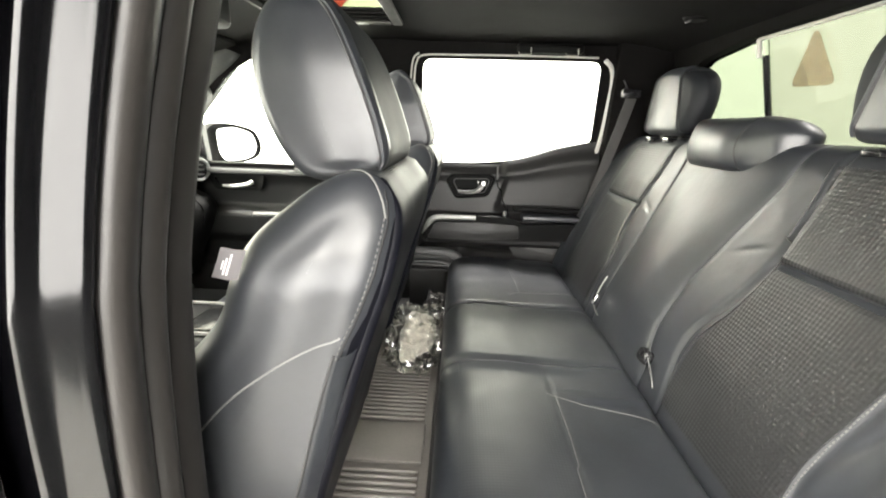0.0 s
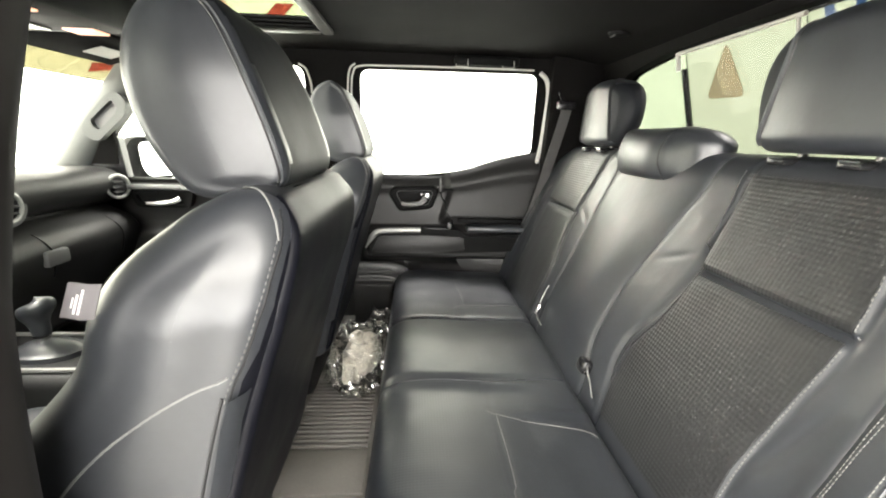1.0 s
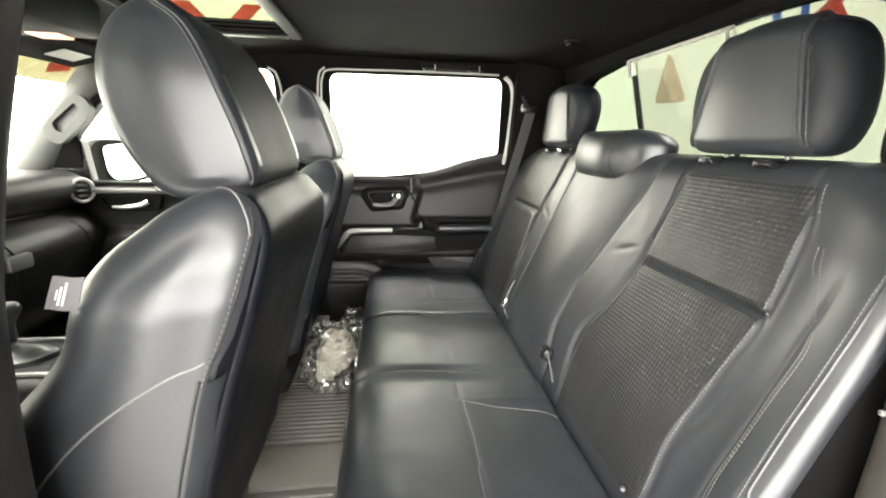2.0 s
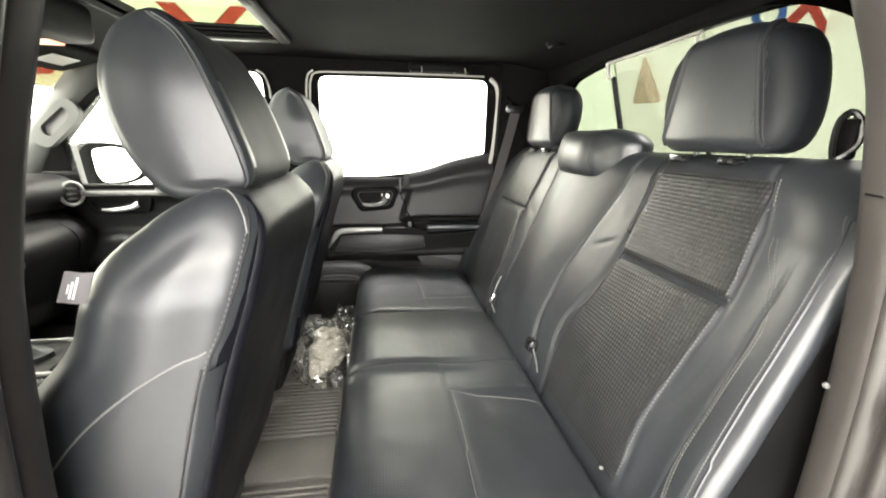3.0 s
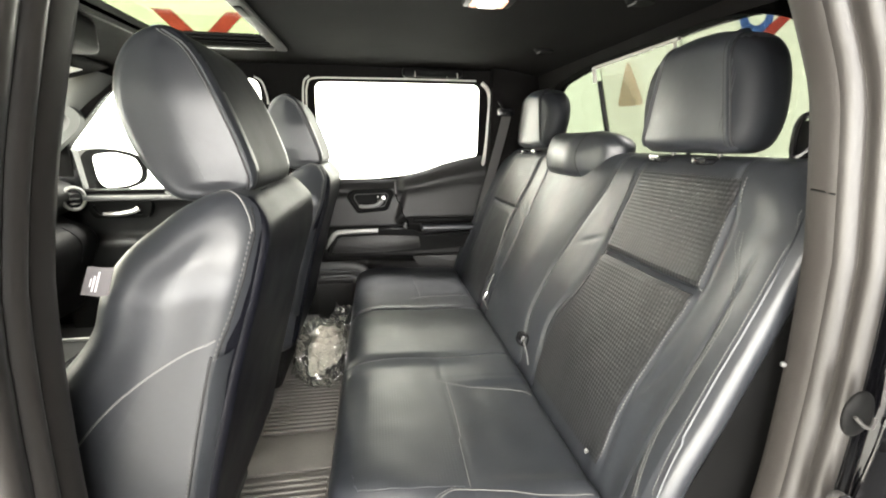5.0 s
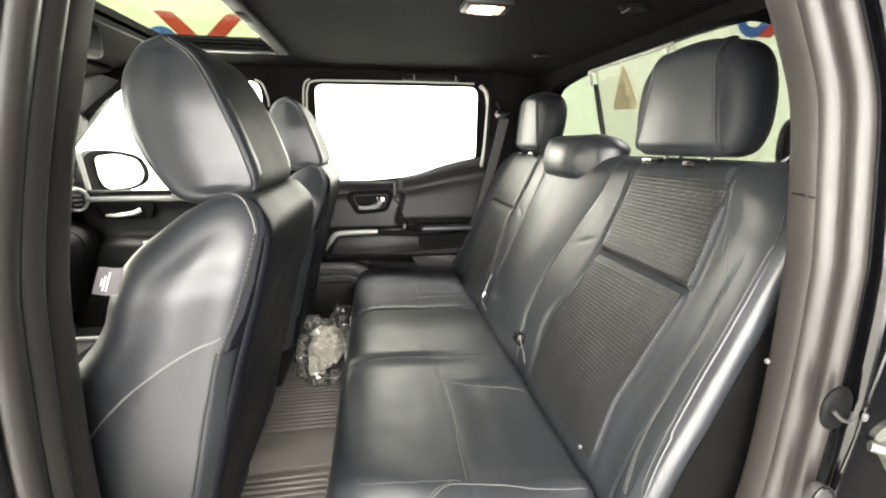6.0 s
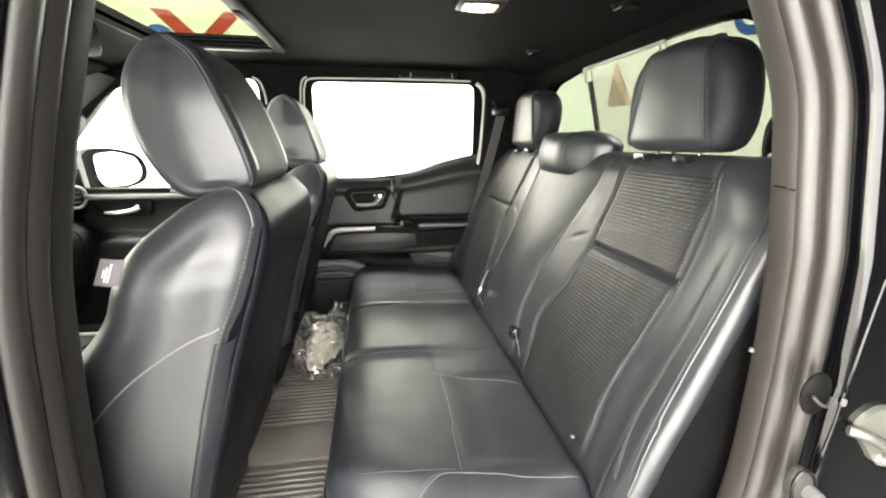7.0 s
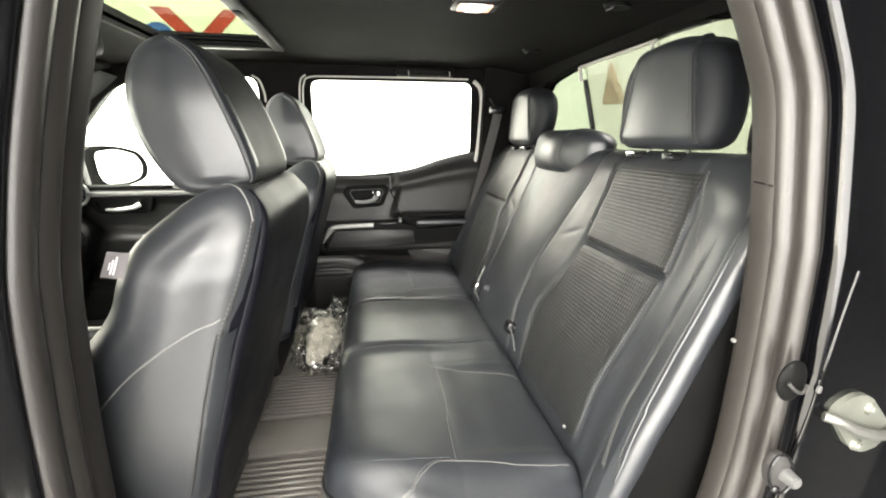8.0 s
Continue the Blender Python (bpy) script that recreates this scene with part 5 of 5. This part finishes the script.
# ---- rear bench --------------------------------------------------------------
bench = thing("rear_bench_seat", (0.40, 0, 0.58), "black leather three place rear bench with embossed inserts", "car seat")


def back_x(z):
    return 0.62 + 0.40 * (z - 1.19)


BACK = [(0.478, 0.80), (0.490, 0.865), (0.523, 0.97), (0.563, 1.06), (0.602, 1.15), (0.640, 1.24), (0.675, 1.32), (0.697, 1.373), (0.722, 1.402), (0.765, 1.405), (0.795, 1.37), (0.74, 1.20), (0.64, 0.98), (0.57, 0.82), (0.51, 0.80)]
INNER = [(1.42, -0.213), (1.32, -0.200), (1.20, -0.160), (1.09, -0.125), (0.96, -0.132), (0.86, -0.168)]


INSERT_IN = [(0.86, 0.272), (0.90, 0.270), (1.00, 0.266), (1.05, 0.280), (1.10, 0.299), (1.19, 0.311), (1.29, 0.296), (1.39, 0.282)]
INSERT_OUT = [(0.86, 0.590), (0.91, 0.589), (0.99, 0.584), (1.10, 0.594), (1.20, 0.604), (1.29, 0.592), (1.39, 0.574)]
IN_FINE, OUT_FINE = ([(p.x, p.y) for p in catmull([(a, b, 0) for a, b in t_], 8)] for t_ in (INSERT_IN, INSERT_OUT))


def groove(v, c, w, d):
    return d * bell(v, c, w)


def outboard(sgn):
    """Deform of an outer backrest; sgn -1 for the near one."""
    def f(v):
        y, z, x = v.y * sgn, v.z, v.x          # y > 0 outwards
        front = 1 - ss(0.0, 0.05, x - back_x(z) - 0.01)
        inner = -interp(z, INNER) if sgn < 0 else 0.19
        ya = abs(y)
        # bolster rises outside, insert is slightly padded
        b = 0.022 * ss(0.62, 0.715, ya) * ss(1.40, 1.28, z)
        ie, oe = interp(z, IN_FINE), interp(z, OUT_FINE)
        g = groove(ya, ie, 0.008, 0.008) + groove(ya, oe, 0.007, 0.0035) * ss(0.84, 0.90, z)
        inside = ss(ie - 0.01, ie + 0.02, ya) * (1 - ss(oe - 0.02, oe + 0.01, ya))
        g += inside * groove(z, 1.192, 0.007, 0.012) - inside * 0.0035
        g += groove(ya, 0.668, 0.004, 0.004) * ss(1.30, 1.22, z) + groove(ya, 0.722, 0.004, 0.006) * ss(1.38, 1.30, z)
        g += 0.004 * bell(z - (ya - 0.235) * 0.4, 1.195, 0.006) * bell(ya, 0.245, 0.03) + 0.004 * bell(ya - (z - 1.05) * 0.3, 0.61, 0.008) * bell(z, 1.05, 0.05)
        wob = noise.noise(Vector((x * 11, ya * 15, z * 11))) * 0.0016 + noise.noise(Vector((x * 30, ya * 34, z * 30 + 5))) * 0.0004
        x += (g - b + wob) * front
        # edges
        w_in = 1 - ss(0.17, 0.40, ya)
        ya2 = ya + w_in * ((-interp(z, INNER)) - 0.17 if sgn < 0 else 0.0)
        ya2 -= ss(0.50, 0.735, ya) * 0.085 * ss(1.30, 1.42, z)
        ya2 -= ss(0.60, 0.74, ya) * 0.068 * ss(0.005, 0.10, v.x - back_x(z)) * ss(1.36, 1.24, z)      # the side turns in behind the piping
        return Vector((x, sgn * ya2, z))
    return f


def centre(v):
    y, z, x = v.y, v.z, v.x
    front = 1 - ss(0.0, 0.05, x - back_x(z) - 0.01)
    b = 0.020 * (1 - ((y - 0.01) / 0.18) ** 2)
    x += (-b + 0.0014 * noise.noise(Vector((y * 13, z * 11, 4)))) * front
    w = 1 - ss(-0.17, 0.05, y)
    return Vector((x, y + w * (interp(z, INNER) + 0.17), z))


def cast_x(surface, yz, lift):
    """Points on the forward face of a mesh, met along x."""
    from mathutils import bvhtree
    tree = bvhtree.BVHTree.FromPolygons([v.co for v in surface.data.vertices], [p.vertices for p in surface.data.polygons])
    out = []
    for y, z in yz:
        q, nn, _, _ = tree.ray_cast(Vector((0.2, y, z)), Vector((1, 0, 0)))
        out.append(q + nn * lift)
    return out


near_back = part("backrest", cushion(BACK, -0.745, -0.154, 0.034, outboard(-1), dens=0.0055, ydens=0.004), LEATHER, bench, "black leather outer backrest")
part("backrest", cushion(BACK, -0.180, 0.196, 0.022, centre, dens=0.008, ydens=0.010), LEATHER, bench, "smooth black leather centre backrest")
far_back = part("backrest", cushion(BACK, 0.180, 0.735, 0.020, outboard(1), dens=0.007, ydens=0.008), LEATHER, bench, "black leather outer backrest")
# embossed inserts: panels laid a little proud on the outer backrests
for sgn, host in ((-1, near_back), (1, far_back)):
    for z0, z1 in ((0.86, 1.184), (1.200, 1.372)):
        bm = bmesh.new()
        rows = []
        for k in range(41):
            z = z0 + (z1 - z0) * k / 40
            ie, oe = interp(z, IN_FINE) + 0.006, interp(z, OUT_FINE) - 0.006
            pts = [(sgn * (ie + 0.004 + (oe - ie - 0.008) * j / 40), z) for j in range(41)]
            rows.append([bm.verts.new(q) for q in cast_x(host, pts, 0.0022)])
        for a, b in zip(rows, rows[1:]):
            for j in range(40):
                bm.faces.new((a[j], a[j + 1], b[j + 1], b[j]))
        thicken(bm, (0.003, 0, 0))
        part("embossed_insert", bm, EMBOSS, host, "embossed dotted leather insert")
    oe = lambda z: interp(z, OUT_FINE)
    zz = [0.88, 0.95, 1.03, 1.11, 1.185]
    stitches("insert_stitching", host, [(back_x(z) - 0.02, sgn * oe(z), z) for z in zz], THREAD, host, r=0.0011)
    zz = [1.20, 1.25, 1.31, 1.37, 1.39]
    stitches("insert_stitching", host, [(back_x(z) - 0.02, sgn * oe(z), z) for z in zz], THREAD, host, r=0.0011)
    bs = [(0.612, 1.31), (0.622, 1.28), (0.650, 1.235), (0.670, 1.20), (0.674, 1.17), (0.668, 1.08), (0.673, 0.98), (0.692, 0.90)]
    for off in (0.0, 0.007):
        stitches("bolster_stitching", host, [(back_x(z) - 0.03, sgn * (y + off), z) for y, z in bs], THREAD, host, step=0.0058, length=0.0044, r=0.0006)
    os_ = [(0.705, 1.36), (0.720, 1.30), (0.722, 1.20), (0.720, 1.10), (0.722, 1.0), (0.730, 0.90)]
    stitches("outer_stitching", host, [(back_x(z) - 0.03, sgn * (y - 0.006), z) for y, z in os_], THREAD, host, step=0.0058, length=0.0044, r=0.0007)
    seam("outer_piping", host, [(back_x(z) - 0.03, sgn * y, z) for y, z in os_], 0.0022, LEATHER, host)
    ie = [(y, z) for z, y in reversed(INSERT_IN)]
    seam("inner_seam", host, [(back_x(z) - 0.02, sgn * y, z) for y, z in ie], 0.0018, DARK_THREAD, host)


def rear_headrest(yc):
    """Outer headrest: rounded block on two chrome posts."""
    half = [(0.0, 1.412), (0.090, 1.412), (0.122, 1.416), (0.138, 1.430), (0.148, 1.462), (0.147, 1.505), (0.138, 1.548), (0.122, 1.583), (0.095, 1.607), (0.050, 1.620)]
    inner = [(0.0, 1.412), (0.090, 1.412), (0.117, 1.416), (0.134, 1.430), (0.150, 1.462), (0.163, 1.505), (0.162, 1.548), (0.145, 1.583), (0.110, 1.607), (0.055, 1.620)]
    plus, minus = (inner, half) if yc < 0 else (half, inner)
    pr = [(yc + y, z) for y, z in plus] + [(yc, 1.623)] + [(yc - y, z) for y, z in reversed(minus[1:])]

    def f(v):
        x, y, z = v.y, v.x, v.z
        d = (y - yc) / 0.15
        x += (z - 1.42) * 0.06 + 0.026 * d * d * (1 - ss(0.70, 0.77, x)) - 0.006
        return Vector((x, y, z))
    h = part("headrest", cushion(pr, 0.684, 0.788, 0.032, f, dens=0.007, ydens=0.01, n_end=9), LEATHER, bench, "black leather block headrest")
    # side gussets get the dimmed copy to weaken their reflection
    h.data.materials.append(LEATHER_DIMMED)
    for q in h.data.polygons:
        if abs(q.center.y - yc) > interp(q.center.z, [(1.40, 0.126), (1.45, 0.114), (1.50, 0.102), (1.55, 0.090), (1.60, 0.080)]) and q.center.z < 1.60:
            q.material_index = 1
    for sgn in (-1, 1):
        e = [(0.690, yc + sgn * 0.122, 1.414), (0.690, yc + sgn * 0.112, 1.45), (0.694, yc + sgn * 0.100, 1.50), (0.700, yc + sgn * 0.088, 1.55), (0.708, yc + sgn * 0.079, 1.592), (0.74, yc + sgn * 0.072, 1.617)]
        seam("headrest_seam", h, e, 0.0042, LEATHER, h, lift=-0.001)
        for off in (-0.006, 0.006):
            seam("headrest_groove", h, [(x + abs(off) * 0.3, y + off, z) for x, y, z in e], 0.0016, DARK_THREAD, h)
        stitches("headrest_stitching", h, [(x, y - sgn * 0.010, z) for x, y, z in e[:4]], THREAD, h, r=0.0006)
    for dy in (-0.062, 0.062):
        bm = bmesh.new()
        tube(bm, [(0.730, yc + dy, 1.36), (0.736, yc + dy, 1.43)], 0.005, 10)
        part("headrest_post", bm, DULL_STEEL, bench, "steel headrest post")
        bm = bmesh.new()
        rbox(bm, (0.705, yc + dy, 1.398), (0.034, 0.036, 0.012), 0.004)
        sl = part("post_sleeve", bm, BLACK, bench, "black post sleeve")
        bm = bmesh.new()
        tube(bm, [(0.690, yc + dy - 0.014, 1.404), (0.690, yc + dy + 0.016, 1.404)], 0.0018, 6)
        part("release_tab", bm, CHROME, sl)
    return h


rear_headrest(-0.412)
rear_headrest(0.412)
# centre headrest: a low roll
pr = [(0.640, 1.372), (0.650, 1.345), (0.690, 1.335), (0.735, 1.352), (0.772, 1.39), (0.780, 1.430), (0.755, 1.455), (0.710, 1.462), (0.665, 1.450), (0.642, 1.415)]


def roll_ends(v):
    """The near and far ends sweep back, so the front is shorter than the rear."""
    sweep = 0.062 * ss(0.74, 0.635, v.x)
    return Vector((v.x + 0.020 * ss(0.02, 0.18, abs(v.y - 0.005)) * ss(0.70, 0.64, v.x), v.y + sweep * ss(-0.02, -0.17, v.y) - 0.2 * sweep * ss(0.05, 0.19, v.y), v.z - 0.012 * ss(-0.08, -0.18, v.y) * ss(1.40, 1.46, v.z)))


mh = part("headrest", cushion(pr, -0.174, 0.186, 0.040, roll_ends, dens=0.006, ydens=0.008, n_end=9), LEATHER, bench, "low black leather centre headrest")
for yy in (-0.078,):
    seam("headrest_seam", mh, [(0.70, yy, 1.33), (0.635, yy, 1.37), (0.633, yy, 1.42), (0.67, yy, 1.46), (0.72, yy, 1.466), (0.79, yy, 1.43)], 0.0016, DARK_THREAD, mh)

# cushion
CUSH = [(0.03, 0.66), (0.012, 0.70), (0.000, 0.76), (0.002, 0.815), (0.025, 0.850), (0.075, 0.866), (0.16, 0.868), (0.25, 0.862), (0.36, 0.860), (0.43, 0.857), (0.462, 0.846), (0.476, 0.820), (0.480, 0.76), (0.47, 0.69), (0.30, 0.66)]


def cush(v):
    x, y, z = v
    top = ss(0.80, 0.84, z)
    zz = z
    zz -= 0.012 * bell(y, -0.145, 0.012) * top * ss(0.55, 0.0, x) + 0.010 * bell(y, 0.200, 0.010) * top
    zz += 0.008 * bell(y, -0.174, 0.017) * top * ss(0.42, 0.22, x)                # rolled edge of the near place
    zz += 0.006 * (1 - ss(0.0, 0.16, abs(y - 0.03))) * top                       # raised centre place
    zz -= 0.0012 * bell(x, 0.252, 0.005) * top * (1 - bell(y, 0.03, 0.16))
    zz -= 0.0018 * bell(y, -0.262, 0.004) * top * ss(0.22, 0.26, x)
    zz -= 0.005 * (ss(-0.27, -0.30, y) * ss(-0.62, -0.59, y) + ss(0.32, 0.35, y) * ss(0.66, 0.62, y)) * ss(0.25, 0.33, x) * top
    zz -= 0.03 * ss(-0.62, -0.76, y) * top
    zz += 0.0015 * noise.noise(Vector((x * 14, y * 14, 3))) * top
    xx = x + 0.006 * bell(y, -0.145, 0.010) * ss(0.1, 0.0, x)
    if y < -0.40:
        y = -0.40 + (y + 0.40) * interp(x, [(0.0, 0.70), (0.10, 0.75), (0.15, 0.80), (0.25, 0.86), (0.40, 0.95), (0.50, 1.0)])
    xx += 0.10 * ss(-0.50, -0.65, y) ** 2 * ss(0.25, 0.0, x)
    return Vector((xx, y + 0.07 * ss(0.34, 0.46, x) * ss(-0.60, -0.75, y), zz))


cu = part("seat_cushion", cushion(CUSH, -0.755, 0.725, 0.035, cush, dens=0.006, ydens=0.008), LEATHER, bench, "black leather bench cushion")
for yy, x0 in ((-0.145, 0.02), (0.200, 0.02)):
    seam("cushion_piping", cu, [(x0, yy, 0.83), (0.06, yy, 0.87), (0.15, yy, 0.88), (0.30, yy, 0.88), (0.46, yy, 0.88)], 0.0028, LEATHER, cu)
for sgn_pts in ([(0.205, -0.238, 0.88), (0.225, -0.262, 0.88), (0.256, -0.282, 0.88), (0.31, -0.298, 0.88), (0.37, -0.312, 0.88), (0.48, -0.340, 0.88)], [(0.256, -0.282, 0.88), (0.256, -0.40, 0.88), (0.252, -0.52, 0.88), (0.250, -0.60, 0.88)],
                [(0.112, -0.690, 0.84), (0.146, -0.664, 0.88), (0.184, -0.628, 0.88), (0.222, -0.605, 0.88), (0.289, -0.614, 0.88), (0.377, -0.637, 0.88), (0.47, -0.655, 0.88)],
                [(0.22, 0.285, 0.88), (0.26, 0.31, 0.88), (0.36, 0.315, 0.88), (0.48, 0.32, 0.88)], [(0.26, 0.31, 0.88), (0.255, 0.42, 0.88), (0.25, 0.60, 0.88)]):
    seam("cushion_seam", cu, sgn_pts, 0.0012, SEAM_GREY, cu, "grey seam")
stitches("cushion_stitching", cu, [(0.118, -0.680, 0.85), (0.150, -0.656, 0.88), (0.186, -0.618, 0.88), (0.224, -0.597, 0.88)], THREAD, cu, step=0.006, r=0.0008)
# embossed band along the front of the near place
bm = bmesh.new()
rows = []
for k in range(61):
    y = -0.60 + 0.42 * k / 60
    pts = [(0.035 + 0.205 * j / 24, y, 0.90) for j in range(25)]
    rows.append([bm.verts.new(q + nn * 0.0018) for q, nn in snap(cu, pts)])
for a, b in zip(rows, rows[1:]):
    for j in range(24):
        bm.faces.new((a[j], a[j + 1], b[j + 1], b[j]))
thicken(bm, (0, 0, -0.003))
part("embossed_band", bm, EMBOSS_FINE, cu, "embossed leather band")
# hem along the cushion's lower front edge
seam("front_hem", cu, [(0.14, -0.67, 0.79), (0.07, -0.63, 0.785), (0.03, -0.58, 0.78), (0.0, -0.5, 0.775), (0.0, -0.2, 0.77), (0.0, 0.2, 0.77), (0.0, 0.68, 0.775)], 0.004, DARK_THREAD, cu, lift=0.001)
bm = bmesh.new()
rbox(bm, (0.30, 0, 0.62), (0.46, 1.42, 0.12), 0.02)
part("seat_base", bm, PLASTIC, bench, "dark plastic seat base")
bm = bmesh.new()
bmesh.ops.create_uvsphere(bm, u_segments=14, v_segments=8, radius=0.0045, matrix=Matrix.Translation((0.476, -0.560, 0.872)))
part("snap_stud", bm, PLASTIC_MID, bench, "grey snap stud")

# buckles in the crease
for by, lab in ((0.165, "grey belt buckle strap with silver tongue in seat crease"), (-0.165, "black belt buckle with pale strap in seat crease")):
    bk = thing("belt_buckle", (0.48, by, 0.87), lab, "belt buckle", "belt buckles")
    bm = bmesh.new()
    tube(bm, catmull([(0.478, by - 0.03, 0.868), (0.470, by - 0.005, 0.895), (0.486, by + 0.01, 0.94), (0.506, by + 0.012, 0.985)] if by > 0 else [(0.482, by - 0.075, 0.868), (0.487, by - 0.05, 0.885), (0.487, by - 0.025, 0.91), (0.500, by, 0.922)], 8), 0.0022, 6)
    part("strap", bm, DULL_STEEL if by > 0 else PLASTIC_MID, bk, "grey strap")
    bm = bmesh.new()
    if by > 0:
        rbox(bm, (0.474, by, 0.91), (0.012, 0.016, 0.035), 0.004, pose(0, 0, 0, 0, 20, 0))
    else:
        rbox(bm, (0.492, by, 0.905), (0.03, 0.04, 0.035), 0.010, pose(0, 0, 0, 0, 20, 0))
    part("tongue", bm, CHROME if by > 0 else BLACK, bk)

# near belt guide behind the seat
nb = thing("near_belt_guide", (0.76, -0.60, 1.405), "black belt guide loop behind the seat", "belt guide")
bm = bmesh.new()
tube(bm, catmull([(0.752, -0.600, 1.408), (0.756, -0.590, 1.430), (0.758, -0.590, 1.460), (0.762, -0.600, 1.473), (0.766, -0.611, 1.460), (0.766, -0.614, 1.430)], 6, True), 0.005, 8, closed=True)
part("loop", bm, BLACK, nb)
bm = bmesh.new()
rbox(bm, (0.764, -0.603, 1.436), (0.012, 0.024, 0.058), 0.006)
part("guide_body", bm, MATTE_BLACK, nb)

# ---- floor mat, bag ----------------------------------------------------------
fm = thing("floor_mat", (-0.16, 0, 0.572), "ribbed grey brown rubber floor mat", "floor mat")
bm = bmesh.new()
rbox(bm, (-0.155, 0.02, 0.573), (0.27, 1.30, 0.008), 0.003)
part("mat_base", bm, MAT_RUBBER, fm)
bm = bmesh.new()
for y0, y1 in ((-0.62, -0.215), (-0.035, 0.62)):
    y = y0
    while y < y1:
        rbox(bm, (-0.150, y, 0.582), (0.215, 0.0095, 0.014), 0.003, seg=1)
        y += 0.0195
rbox(bm, (-0.150, -0.125, 0.581), (0.225, 0.150, 0.012), 0.004)
ribs = part("mat_ribs", bm, MAT_RUBBER, fm)
ribs["kind"] = "stuff"
bm = bmesh.new()
tube(bm, [(-0.285, y, 0.580) for y in (-0.62, -0.2, 0.2, 0.64)], 0.009, 8)
part("mat_rim", bm, MAT_RUBBER, fm)
bm = bmesh.new()
tube(bm, catmull([(-0.33, -0.5, 0.60), (-0.318, -0.30, 0.60), (-0.315, 0.1, 0.60), (-0.325, 0.45, 0.60), (-0.34, 0.70, 0.61)], 6), 0.022, 8)
solo("footwell_trim", bm, PLASTIC_MID, "grey footwell edge trim", kind="structure")

bag = thing("plastic_bag", (-0.10, 0.33, 0.58), "crumpled clear plastic bag holding cream papers", "plastic bag")


def crumple(c, s, amp, freq, sub, seed, square=1.0, sharp=0.0):
    """A crumpled lump; square below 1 makes it boxy, sharp folds its skin into creases."""
    bm = bmesh.new()
    bmesh.ops.create_icosphere(bm, subdivisions=sub, radius=1.0)
    for v in bm.verts:
        n = v.co.normalized()
        d = 1 + amp * noise.noise(n * freq + Vector((seed, 0, 0))) + amp * 0.6 * abs(noise.noise(n * freq * 2.3 + Vector((0, seed, 0))))
        for k in (1, 2):
            w = n * freq * (2.2 * k) + Vector((seed * k, 1.7, 0))
            d += sharp / k * (0.35 - abs(noise.noise(w)) - 0.5 * abs(noise.noise(w * 1.7 + Vector((3, seed, 1)))))
        q = [math.copysign(abs(a) ** square, a) * r_ * d for a, r_ in zip(n, s)]
        v.co = Vector(c) + Vector(q)
        v.co.z = max(v.co.z, 0.5905)
    return bm


part("wrap", crumple((-0.112, 0.285, 0.672), (0.088, 0.115, 0.100), 0.22, 2.2, 5, 3.1, 0.72, 0.45), WRAP, bag, "crumpled clear wrap", flat=True)
part("wrap_tail", crumple((-0.040, 0.375, 0.735), (0.036, 0.060, 0.060), 0.5, 2.6, 4, 7.7, 0.8, 0.6), WRAP, bag, "crumpled clear wrap", flat=True)
part("paper", crumple((-0.095, 0.300, 0.690), (0.056, 0.080, 0.062), 0.24, 1.7, 4, 5.2, 0.8, 0.10), PAPER, bag, "crumpled cream paper")
part("paper_fold", crumple((-0.125, 0.240, 0.655), (0.030, 0.035, 0.040), 0.30, 1.9, 4, 1.4, 0.7, 0.14), PAPER, bag, "crumpled cream paper")
